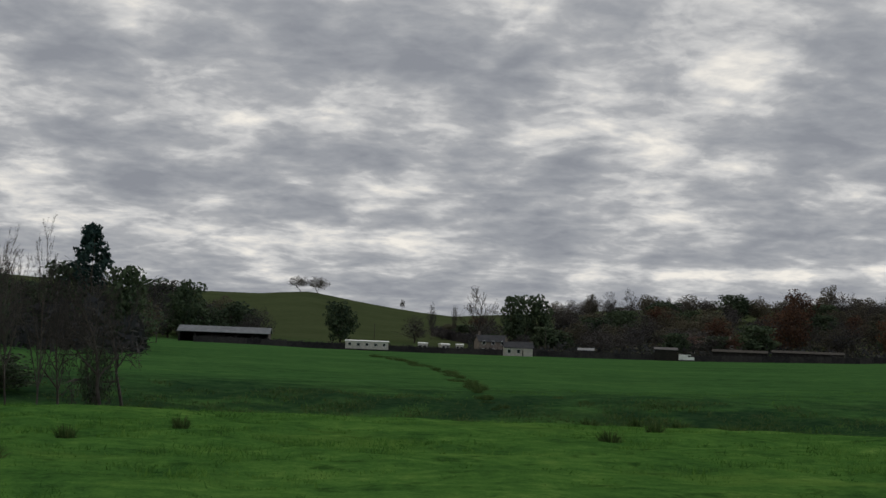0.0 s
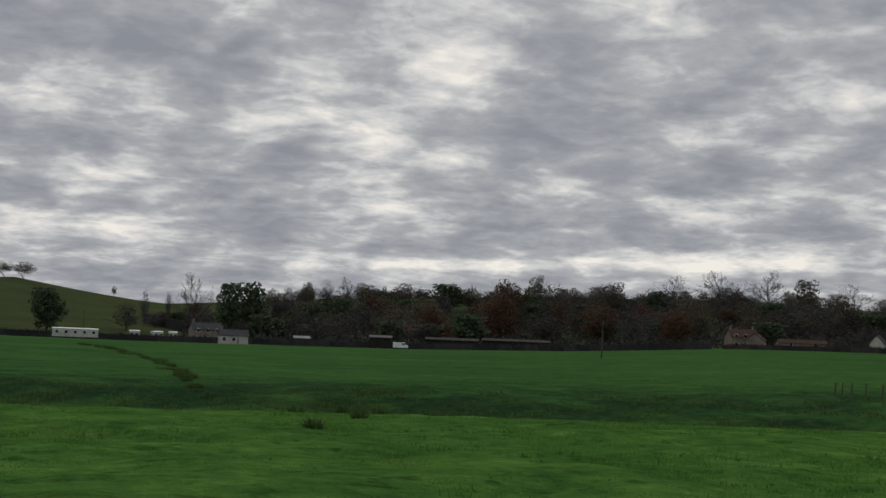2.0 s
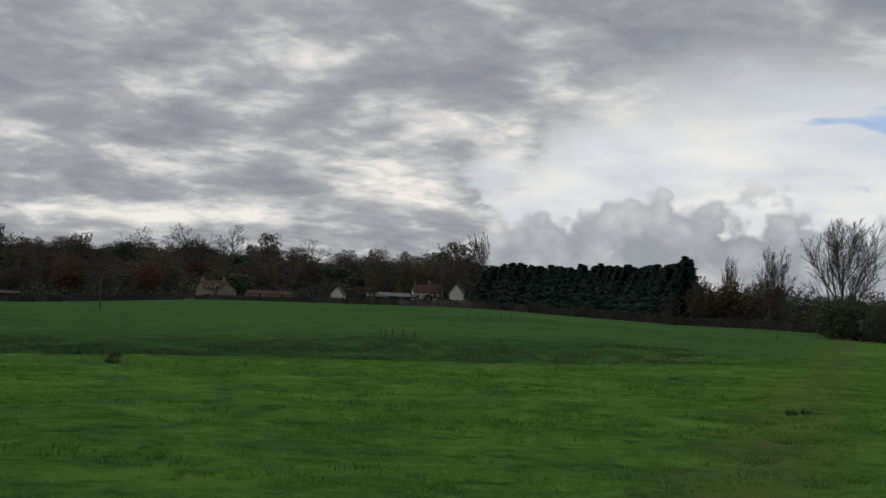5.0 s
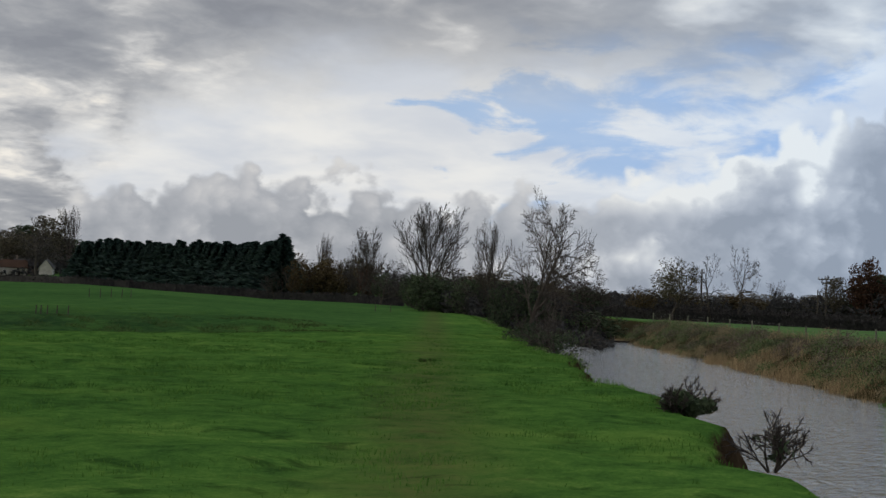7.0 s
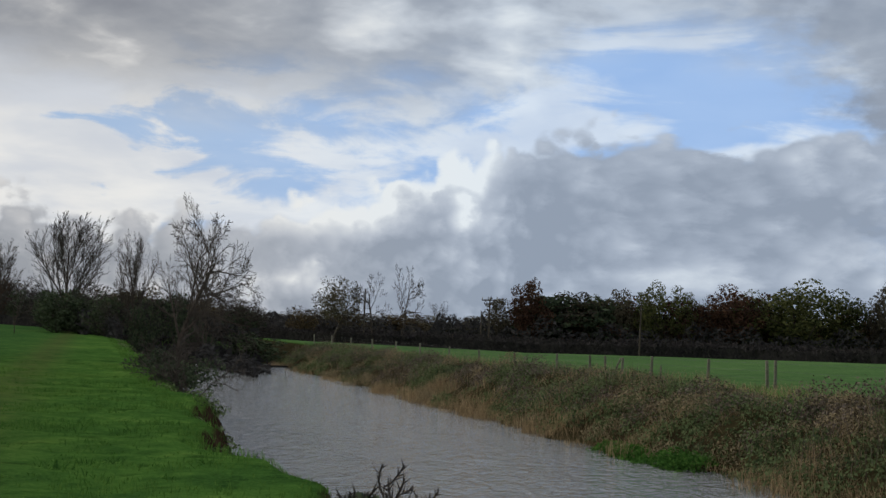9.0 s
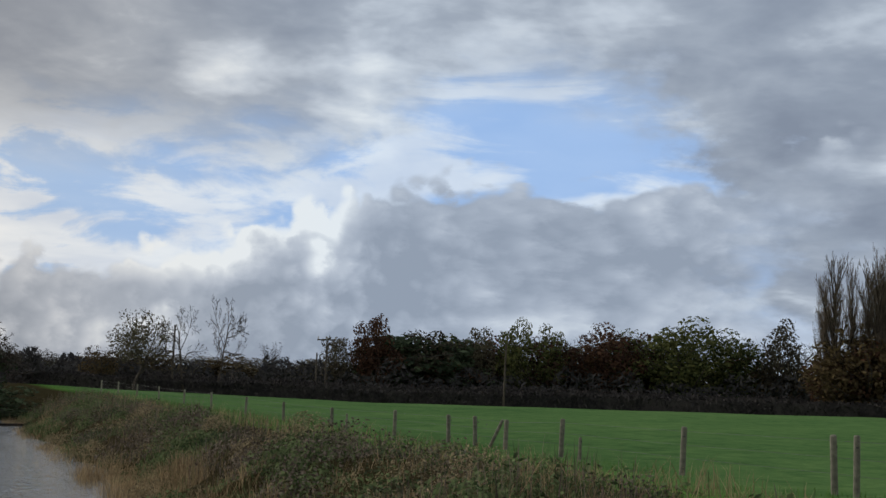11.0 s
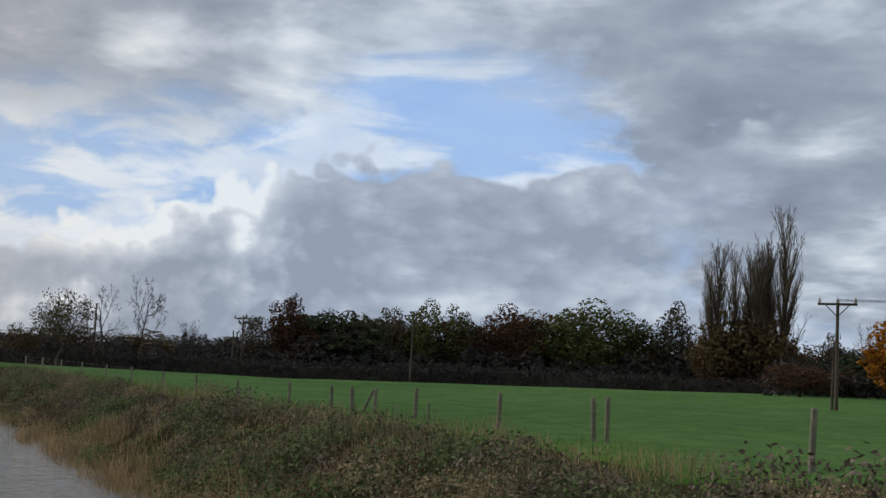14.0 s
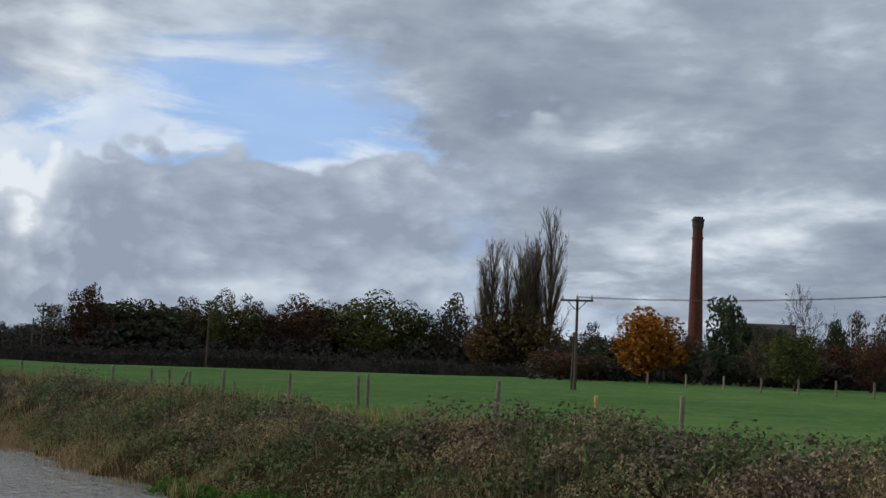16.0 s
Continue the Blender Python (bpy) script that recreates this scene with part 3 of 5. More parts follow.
gv = spread(-3200, 3400, -20, 40, 0.32, 1.055)
U, V = np.meshgrid(gu, gv, indexing="ij")
# s = -0.611x + 0.792y - 2.5, along = 0.792x + 0.611y
GX, GY = 0.792 * U - 0.611 * (V + 2.5), 0.611 * U + 0.792 * (V + 2.5)
GZ = height(GX, GY)
GZ = GZ + (0.13 * (vnoise(GX * 0.75, GY * 0.75, 12) - 0.5) + 0.07 * (vnoise(GX * 1.7, GY * 1.7, 13) - 0.5)) * smooth01(75, 50, np.hypot(GX, GY)) * smooth01(-0.2, 1.2, V)
nu, nv = len(gu), len(gv)
gm = bpy.data.meshes.new("ground")
gm.vertices.add(nu * nv)
gm.vertices.foreach_set("co", np.stack([GX, GY, GZ], -1).ravel())
ii = (np.arange(nu - 1)[:, None] * nv + np.arange(nv - 1)[None, :]).ravel()
gm.loops.add(4 * len(ii))
gm.loops.foreach_set("vertex_index", np.stack([ii, ii + nv, ii + nv + 1, ii + 1], 1).ravel())
gm.polygons.add(len(ii))
gm.polygons.foreach_set("loop_start", np.arange(0, 4 * len(ii), 4))
gm.polygons.foreach_set("use_smooth", np.ones(len(ii), bool))
gm.update(calc_edges=True)
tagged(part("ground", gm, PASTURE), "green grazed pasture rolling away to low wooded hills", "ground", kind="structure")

ws = Shape()
wl, wsv = np.arange(-60, 118.1, 2.0), np.arange(-17.5, 0.6, 1.5)
for a in wl:
    for s in wsv:
        ws.v.append((0.792 * a - 0.611 * (s + 2.5), 0.611 * a + 0.792 * (s + 2.5), -1.72))
for i in range(len(wl) - 1):
    for j in range(len(wsv) - 1):
        k = i * len(wsv) + j
        ws.f.append((k, k + len(wsv), k + len(wsv) + 1, k + 1))
tagged(part("water", ws, WATER, smooth=True), "rippled grey-brown river flowing between grassy banks", "river", kind="structure")

# ---- trees ----


def limbs(rng, wood, twig, p, d, length, radius, level, form):
    """Grow a limb from p along d; form: per level (count, angle, length share, lift)."""
    steps = form.get("steps", (7, 5, 4, 2, 2))[level]
    pts = [Vector(p)]
    d = Vector(d).normalized()
    for i in range(steps):
        d = (d + Vector(rng.normal(size=3)) * form["wobble"] + Vector((0, 0, form["lift"]))).normalized()
        pts.append(pts[-1] + d * (length / steps))
    for i in range(steps):
        ra, rb = (radius * (1 - 0.75 * q / steps) for q in (i, i + 1))
        if level >= form["levels"]:
            if i == 0:
                twig.spike(pts[0], pts[-1], max(radius, form["thin"]))
        elif level >= 2:
            twig.tube(pts[i], pts[i + 1], max(ra, form["thin"]), max(rb, form["thin"]), 3, False)
        else:
            wood.tube(pts[i], pts[i + 1], ra, rb, 7 if level == 0 else 5, i == steps - 1)
    if level >= form["levels"]:
        return
    count, angle, share, start = form["split"][level]
    for i in range(count):
        u = start + (1 - start) * (i + rng.random()) / count
        k = min(int(u * steps), steps - 1)
        at = pts[k].lerp(pts[k + 1], u * steps - k)
        axis = (pts[k + 1] - pts[k]).normalized()
        side = axis.orthogonal().normalized()
        side.rotate(Matrix.Rotation(2.4 * i + rng.random() * 1.5, 3, axis))
        a = radians(angle * (0.7 + 0.6 * rng.random()))
        way = axis * math.cos(a) + side * math.sin(a)
        limbs(rng, wood, twig, at, way, length * share * (0.7 + 0.5 * rng.random()) * (1.12 - 0.55 * u), radius * (1 - 0.7 * u) * 0.58, level + 1, form)


FORMS = {
    "bare_tall": dict(levels=4, wobble=0.06, lift=0.075, thin=0.017, split=[(17, 34, 0.95, 0.09), (10, 26, 0.42, 0.2), (7, 30, 0.5, 0.2), (4, 34, 0.65, 0.2)]),
    "bare_round": dict(levels=4, wobble=0.12, lift=0.03, thin=0.016, split=[(14, 48, 0.78, 0.16), (8, 40, 0.5, 0.25), (5, 40, 0.5, 0.25), (4, 42, 0.6, 0.2)]),
    "brush": dict(levels=3, steps=(6, 3, 2, 2, 2), wobble=0.12, lift=0.03, thin=0.024, split=[(14, 48, 0.80, 0.08), (8, 40, 0.5, 0.2), (4, 40, 0.55, 0.2), (4, 42, 0.6, 0.2)]),
    "frame": dict(levels=2, steps=(6, 3, 2, 2, 2), wobble=0.12, lift=0.03, thin=0.024, split=[(13, 48, 0.80, 0.08), (7, 40, 0.55, 0.2), (4, 40, 0.55, 0.2), (4, 42, 0.6, 0.2)]),
    "bare_big": dict(levels=4, wobble=0.11, lift=0.012, thin=0.015, split=[(15, 56, 0.78, 0.22), (10, 42, 0.52, 0.22), (8, 40, 0.5, 0.2), (5, 42, 0.6, 0.2)]),
    "poplar": dict(levels=4, wobble=0.05, lift=0.10, thin=0.008, split=[(38, 19, 0.42, 0.05), (6, 18, 0.5, 0.12), (5, 20, 0.6, 0.2), (3, 24, 0.6, 0.2)]),
    "orchard": dict(levels=4, wobble=0.20, lift=0.02, thin=0.022, split=[(9, 55, 0.66, 0.30), (7, 48, 0.55, 0.25), (5, 46, 0.5, 0.25), (4, 50, 0.5, 0.2)]),
    "shrub": dict(levels=3, wobble=0.2, lift=0.02, thin=0.010, split=[(12, 50, 0.8, 0.08), (8, 42, 0.6, 0.2), (6, 40, 0.6, 0.2), (4, 40, 0.5, 0.2)]),
}


def skeleton_tree(seed, form, tall=10.0, radius=0.24):
    rng = np.random.default_rng(seed)
    wood, twig = Shape(), Shape()
    limbs(rng, wood, twig, (0, 0, -0.3), (0.02, 0.01, 1), tall * 0.82, radius, 0, FORMS[form])
    return wood, twig


def fit_shape(shapes):
    """Scale shapes to a height of 10 m and centre them; returns the width."""
    v = np.array([q for s in shapes for q in s.v])
    top, rad = v[:, 2].max(), np.percentile(np.hypot(v[:, 0], v[:, 1]), 97)
    for s in shapes:
        s.v = [(x * 10 / top, y * 10 / top, z * 10 / top) for x, y, z in s.v]
    return 20 * rad / top


def crown(seed, puffs, leaves, size, thin=0.6, flat=0.8):
    """Leaf clumps on the outsides of many puffs: (x, y, z, radius)."""
    rng = np.random.default_rng(seed)
    p = np.array(puffs)
    pick = rng.choice(len(p), leaves, p=p[:, 3] ** 2 / (p[:, 3] ** 2).sum())
    d = unit(leaves, rng)
    r = p[pick, 3] * (0.55 + 0.5 * rng.random(leaves) ** 0.6)
    c = p[pick, :3] + d * r[:, None] * np.array([1, 1, flat])
    a = unit(leaves, rng)
    b = np.cross(a, d + 0.6 * unit(leaves, rng))
    b /= np.linalg.norm(b, axis=1)[:, None] + 1e-6
    k = size * (0.6 + 0.8 * rng.random(leaves))[:, None]
    return sheets("crown", c, a * k * thin, b * k)


def round_puffs(seed, n, low=2.6, high=9.4, wide=3.6):
    """Puffs of a domed crown: a lumpy shell, fuller below, and some inside."""
    rng = np.random.default_rng(seed)
    out, mid, half = [], low + (high - low) * 0.42, (high - low) * 0.58
    for i in range(n):
        u = 1 - 2 * (i + 0.5) / n
        a = 2.39996 * i + rng.random()
        q = (0.55 + 0.32 * rng.random()) * (1 if i % 4 else 0.5)
        ring = math.sqrt(1 - u * u) * wide * (1 + 0.12 * math.sin(2 * a + seed) + 0.1 * math.sin(3 * a + 2 * seed))
        z = mid + u * half * q * (1 if u > 0 else 0.72)
        out.append((ring * q * math.cos(a), ring * q * math.sin(a), z, wide * (0.24 + 0.16 * rng.random())))
    top = max(p[2] + 0.75 * p[3] for p in out)
    return [(x, y, low + (z - low) * (9.9 - low) / (top - low), r) for x, y, z, r in out]


PROTO = {}


def prototype(kind, seed, name, label, form=None, leaf=None, leaves=0, size=0.3, puffs=18, low=2.4, wide=3.6, twig=None, trunk_r=0.24, slim=0.6):
    """A tree 10 m tall, kept far below the ground; every tree that shows is a copy."""
    ob = thing(name, label, "tree")
    if form:
        wood, tw = skeleton_tree(seed, form, radius=trunk_r)
        w = fit_shape((wood, tw))
        part("trunk", wood, BARK, ob)
        part("twig_crown", tw, twig or TWIG, ob)
    else:
        wood, tw = skeleton_tree(seed, "frame", radius=trunk_r)
        wood.v = [(x * 0.8, y * 0.8, z * 0.8) for x, y, z in wood.v]
        part("trunk", wood, BARK, ob)
        w = 2 * wide + 1.4
    if leaves:
        part("crown" if slim > 0.1 else "twig_haze", crown(seed + 50, round_puffs(seed, puffs, low=low, wide=wide if not form else w * 0.37), leaves, size, slim), leaf, ob)
    PROTO.setdefault(kind, []).append((ob, w))


def conifer_proto(seed):
    ob = thing("conifer_tree", "dark green conifer in a dense plantation", "tree")
    rng = np.random.default_rng(seed)
    part("trunk", Shape().tube((0, 0, -0.3), (0, 0, 9.6), 0.22, 0.03, 6), BARK, ob)
    c, a, b = [], [], []
    for i in range(1400):
        u = rng.random() ** 0.85
        z = 0.5 + 9.3 * u
        t = rng.random() * 6.28
        lump = 1 + 0.28 * math.sin(3 * t + z * 2.1 + seed) + 0.2 * math.sin(z * 4.7 + seed)
        r = (0.05 + 2.6 * (1 - u) ** 1.05) * lump * (0.5 + 0.5 * math.sqrt(rng.random()))
        c.append((r * math.cos(t), r * math.sin(t), z - 0.18 * r))
        k = 0.28 + 0.26 * rng.random()
        out_dir = np.array([math.cos(t), math.sin(t), -0.25 + 0.7 * rng.random()])
        b.append(out_dir * k)
        s = rng.normal(size=3)
        s -= out_dir * s.dot(out_dir) / out_dir.dot(out_dir)
        a.append(s / (np.linalg.norm(s) + 1e-6) * k * 0.55)
    part("crown", sheets("crown", c, a, b), LEAF_CONIFER, ob)
    PROTO.setdefault("conifer", []).append((ob, 5.0))


def pine_proto(seed):
    ob = thing("pine_tree", "tall Scots pine with a ragged dark crown", "tree")
    rng = np.random.default_rng(seed)
    wood, tw = skeleton_tree(seed, "frame", radius=0.2)
    fit_shape((wood, tw))
    part("trunk", wood, BARK, ob)
    part("crown", crown(seed, [(q * math.cos(g), q * math.sin(g), h, 0.3 + 0.3 * rng.random()) for h, q, g in [(5.2 + 4.8 * k / 60, (2.5 - 2.1 * k / 60) * rng.random() ** 0.6, 6.28 * rng.random()) for k in range(60)]], 2600, 0.2), LEAF_CONIFER, ob)
    PROTO.setdefault("pine", []).append((ob, 5.5))


for s in (1, 2):
    prototype("bare_tall", s, "bare_tree", "tall leafless tree with steep upright branches", "bare_tall", LEAF_TWIGGY, 500, 0.42, 44, 1.8, slim=0.05)
for s in (3, 4):
    prototype("bare_round", s, "bare_tree", "leafless broad-headed tree with fine brown twigs", "bare_round")
for s in (33, 34, 35):
    prototype("brush", s, "bare_tree", "leafless bushy tree with a haze of brown twigs", "brush", LEAF_TWIGGY, 1000, 0.5, 34, 0.9, slim=0.14)
prototype("bare_big", 6, "bare_tree", "large leafless tree with spreading limbs by the weir", "bare_big", trunk_r=0.30)
for s in (7, 8):
    prototype("poplar", s, "poplar_tree", "slender leafless poplar with upswept pale branches", "poplar", twig=PALE_TWIG, trunk_r=0.2)
for s in (9, 10):
    prototype("orchard", s, "bare_tree", "gnarled leafless tree with crooked limbs", "orchard")
for s in (11, 12):
    prototype("evergreen", s, "evergreen_tree", "dark evergreen tree with a dense rounded crown", None, LEAF_DARK, 2000, 0.34, 44, 0.6, 3.6)
for s in (13, 14, 15):
    prototype("clump", s, "broadleaf_tree", "dark broad tree with thinning brown-green leaves", "frame", LEAF_BROWN, 2500, 0.22, 44, 0.9)
for s in (16, 17):
    prototype("rust", s, "broadleaf_tree", "bushy tree in dull rust-brown autumn leaf", "frame", LEAF_RUST, 2500, 0.22, 44, 0.7)
for s in (18, 19):
    prototype("rustoak", s, "oak_tree", "round oak in russet autumn leaf", None, LEAF_RUST, 5200, 0.19, 52, 0.7, 3.7)
for s in (20, 21):
    prototype("greenoak", s, "oak_tree", "round oak with olive and yellowing leaves", None, LEAF_GREEN, 5400, 0.19, 54, 0.5, 3.8)
prototype("oak", 22, "oak_tree", "spreading oak with thin brown leaves", "orchard", LEAF_BROWN, 2600, 0.17, 34, 3.0)
prototype("orange", 23, "oak_tree", "oak in bright orange autumn leaf", None, LEAF_ORANGE, 4200, 0.26, 44, 1.2, 3.8)
prototype("yellow", 24, "broadleaf_tree", "small tree in yellow autumn leaf", None, LEAF_YELLOW, 1600, 0.3, 20, 1.0, 3.4)
for s in (25, 26):
    prototype("ivy", s, "ivy_thicket", "dark ivy-covered thicket of small trees", "shrub", LEAF_DARK, 2000, 0.27, 36, 0.3)
for s in (27, 28):
    prototype("hedgetree", s, "hedgerow_tree", "hedgerow tree with sparse tan leaves", "frame", LEAF_TAN, 1700, 0.25, 36, 0.7)
for s in (29, 30, 31):
    conifer_proto(s)
pine_proto(32)


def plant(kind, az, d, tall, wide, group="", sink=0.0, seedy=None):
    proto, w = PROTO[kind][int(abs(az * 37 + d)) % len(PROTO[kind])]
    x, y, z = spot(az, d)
    # size follows the fitted distance; trees behind the road are enlarged for the view
    k = float(fit_to_view(az, d)[1]) / d
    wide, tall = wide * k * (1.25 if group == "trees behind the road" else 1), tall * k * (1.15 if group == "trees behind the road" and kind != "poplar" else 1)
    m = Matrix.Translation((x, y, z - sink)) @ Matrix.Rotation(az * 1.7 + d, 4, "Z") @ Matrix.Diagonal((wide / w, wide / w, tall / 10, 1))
    c = copy_thing(proto, m)
    if group:
        c["group"] = group
    return c


def plant_rows(group, rows):
    for kind, *nums in rows:
        for i in range(0, len(nums), 4):
            plant(kind, *nums[i:i + 4], group=group)


# ---- trees, space by space: kind, then angle, distance, height and width, before fitting ----
plant_rows("trees below the hill", [
    ("pine", 14.46, 150, 12.7, 6.4),
    ("evergreen", 12.98, 140, 8.5, 6, 10.81, 480, 21, 18, 15.47, 160, 9.7, 7.4, 4.46, 480, 17, 14.4, -2.91, 540, 22, 15.1, -3.82, 545, 22.3, 17.4),
    ("bare_round", 17.18, 110, 7.6, 5.1),
    ("brush", 11.93, 300, 14.4, 7.1, 0.59, 600, 17, 5.3, 7.8, 480, 13.2, 13.3, 8.23, 470, 10.1, 11.2, 1.3, 560, 11.8, 15.7, -1.68, 540, 13.2, 17.3),
    ("oak", 6.2, 870, 10.5, 17, 5.4, 870, 11.5, 18.6, 1.85, 850, 7.4, 5),
    ("bare_round", -1.36, 520, 25, 19), ("bare_tall", -0.36, 600, 16.2, 3.4),
])
plant_rows("trees on the wooded ridge", [
    ("clump", -6.14, 760, 15.1, 13.6, -8.42, 760, 14, 12.6, -10.21, 760, 13.3, 19.2, -12.24, 760, 12.1, 13.4, -15.84, 760, 18.6, 14, -17.37, 720, 13.7, 17.9, -18.99, 640, 21.3, 22.4, -27.49, 720, 20.3, 20.7),
    ("bare_round", -7, 770, 15.8, 12.2, -7.79, 770, 17, 13.4, -13.16, 760, 12.8, 9.5, -21.5, 740, 19.9, 20.7, -23.44, 740, 22.1, 29.5, -25.78, 740, 22.7, 25.8, -29.88, 720, 18.1, 20.6),
    ("brush", -9.73, 500, 11, 17.8, -7.38, 500, 8.6, 17.9, -6.24, 520, 12.2, 16.6),
    ("bare_tall", -9.36, 800, 10.2, 4.7),
    ("rust", -14.62, 620, 23.7, 21.6, -13.77, 560, 17.1, 19.6, -11.38, 540, 14.4, 19.1),
])
plant_rows("trees round the village", [
    ("clump", -31.87, 300, 13.3, 5.9, -34.93, 460, 18.3, 11.1, -39.2, 520, 21.6, 22.2, -22.53, 510, 17.2, 15.3),
    ("orchard", -36.9, 330, 16.3, 15.1),
    ("bare_tall", -40.94, 540, 26.1, 11.2),
    ("brush", -33.64, 470, 13.2, 16, -38.43, 470, 15.6, 15.7, -28.65, 500, 13.3, 19.8, -26.1, 500, 14, 22.4, -19.82, 490, 14.5, 22, -16.4, 500, 14.2, 19.9, -30.34, 480, 8.9, 14.2),
    ("yellow", -34.67, 470, 11, 5),
    ("rust", -21.54, 500, 14.6, 20, -18.39, 500, 16.9, 19.9, -14.25, 520, 20.3, 23.2),
])
plant_rows("trees by the weir", [
    ("hedgetree", -54.25, 225, 8.9, 8.4, -55.93, 225, 9.5, 9.5, -77.1, 300, 8.3, 9.4, -56.02, 225, 7.2, 11),
    ("bare_tall", -58.16, 208, 13.4, 6.8, -55.92, 235, 12.9, 3.5, -62.19, 145, 13.4, 10.5, -65.92, 118, 10.5, 3.9),
    ("rust", -59.06, 240, 8.3, 6.3),
    ("ivy", -62.82, 140, 4.7, 4.6, -61.17, 160, 5, 5.3, -64.32, 150, 3.6, 4.9, -66.32, 110, 6.3, 4.8, -69.26, 118, 4.3, 5.1, -70.89, 122, 3.8, 3.3),
    ("bare_big", -68.19, 108, 15.6, 14.5),
    ("bare_round", -70.36, 116, 9, 4.4, -52.06, 200, 5, 6.5, -59.33, 190, 5.1, 8.3),
    ("oak", -73.3, 170, 6.0, 8.8, -78.74, 250, 13.5, 12.5),
    ("orchard", -80.83, 250, 14.2, 11, -82.08, 250, 16.2, 10.5),
])
plant_rows("trees behind the road", [
    ("rust", -92.6, 352, 14.5, 14, -97.6, 355, 15.5, 15),
    ("greenoak", -91.0, 356, 14, 14, -96.9, 350, 16, 14, -100.3, 352, 16.5, 15),
    ("brush", -87.5, 352, 11, 14, -88.9, 350, 12, 15, -95.3, 356, 14, 15, -102.0, 350, 14, 14),
    ("rustoak", -88.16, 330, 16.7, 10.2, -96.28, 340, 16.6, 17.5),
    ("clump", -86.88, 340, 12.2, 10.2, -89.98, 340, 14.3, 17.2, -91.92, 340, 15.2, 10.4, -101.54, 340, 18.3, 11.6),
    ("greenoak", -93.26, 340, 17.3, 10.4, -94.4, 340, 16.2, 9.5, -98.91, 340, 18.2, 21),
    ("rust", -103.56, 250, 10.6, 14.1, -102.61, 255, 9.5, 10.5),
    ("poplar", -102.78, 250, 26.3, 6, -103.27, 256, 25.5, 3.4, -103.77, 252, 28, 5.5, -104.36, 256, 29.5, 4.2, -104.05, 254, 27.5, 4.5, -103.5, 252, 26, 4.5, -102.5, 254, 23, 4, -104.67, 250, 32.8, 6),
    ("hedgetree", -103.7, 244, 12.8, 15.4, -102.9, 246, 10.4, 12.6, -104.6, 246, 9.8, 11.2),
])
plant_rows("trees round the mill", [
    ("clump", -106.49, 270, 11.8, 7.1, -112.78, 200, 9.3, 6, -116.17, 230, 13.5, 5.9, -117.1, 230, 12.9, 5.9, -105.66, 230, 6.2, 6.1, -118.6, 220, 12.1, 11.2, -120.32, 220, 12.9, 11.9, -85.61, 420, 10.1, 14.3),
    ("orchard", -107.64, 330, 16, 9.2),
    ("orange", -108.68, 210, 12.2, 14.5),
    ("rust", -109.92, 215, 8.9, 7.6, -116.66, 200, 8.5, 7.7),
    ("evergreen", -112.5, 240, 11, 8.4, -113.4, 238, 10.3, 8.4, -111.5, 230, 15.3, 8.4, -115.48, 235, 12.2, 5),
    ("bare_round", -114.37, 240, 18.2, 10.3, -110.64, 195, 5.8, 5),
    ("brush", -84.22, 420, 14.7, 9.1, -83.5, 400, 9.2, 14.8, -85.26, 400, 9.4, 16.1),
    ("greenoak", -113.89, 190, 9, 11.5),
])

# wooded slope behind the village
rng = np.random.default_rng(77)
for i in range(84):
    az = 0.5 - 41 * (i + rng.random()) / 84
    d = 485 + 230 * rng.random() ** 1.1
    kind = ("brush", "clump", "evergreen", "brush", "rust", "evergreen", "brush", "brush")[rng.integers(8)]
    low = 0.55 if az < -27 or az > -4 else 1.0
    plant(kind, az, d, (8 + 5 * rng.random()) * low, 14 + 8 * rng.random(), "trees on the wooded slope")
# line of trees along the top of the ridge
for i in range(46):
    az = -4.5 - 25 * (i + rng.random()) / 46
    plant(("clump", "brush", "clump", "bare_round", "brush")[i % 5], az, 770 + 40 * rng.random(), 6 + 5 * rng.random(), 11 + 9 * rng.random(), "trees on the wooded ridge")
# wood at the foot of the hill
for i in range(44):
    az = 8.6 + 15 * (i + rng.random()) / 44
    d = 150 + 130 * rng.random() if az > 12.3 else 480 + 60 * rng.random()
    plant(("evergreen", "brush", "clump", "ivy", "brush")[i % 5], az, d, (6.4 + 3.6 * rng.random()) * (d / 190) ** 0.8 * (0.8 if az < 11 else 1), (9 + 4 * rng.random()) * (1 if d < 300 else 2), "trees below the hill")
# bare trees beyond the wet hollow
for az, d, h, w in ((17.7, 50, 7.2, 2.6), (16.9, 49, 6.4, 2.4), (16.0, 52, 5.8, 2.0), (14.75, 47, 5.8, 1.8), (14.2, 50, 4.6, 1.8), (13.0, 49, 4.4, 3.2), (12.6, 47, 4.0, 3.0), (12.0, 50, 4.0, 3.2), (18.8, 52, 7.0, 3.0), (19.8, 50, 7.5, 3.2)):
    plant("bare_round" if az > 14 else "orchard", az, d, h, w, "trees beside the wet hollow")
for az, d, h, w in ((18.4, 55, 2.0, 3.4), (16.4, 54, 1.4, 3.6), (12.9, 48, 2.4, 1.4), (20.5, 54, 3.0, 4.0), (19.4, 60, 4.0, 4.0), (17.6, 62, 4.0, 4.0)):
    plant("ivy", az, d, h, w, "thickets beside the wet hollow")
# conifer plantation: rows along its edge
for k in range(3):
    for i in range(52):
        u = (i + 0.9 * rng.random()) / 52
        az = -40.6 - 12.8 * u
        d = 356 - 124 * u ** 0.9 + 9 * k
        h = (9.4 + 2.8 * rng.random() + (1.0 if i > 49 else 0)) * (0.90 + 0.07 * k)
        plant("conifer", az - 0.15 * k, d, h, 7.2 + 3.0 * rng.random(), "conifer plantation")
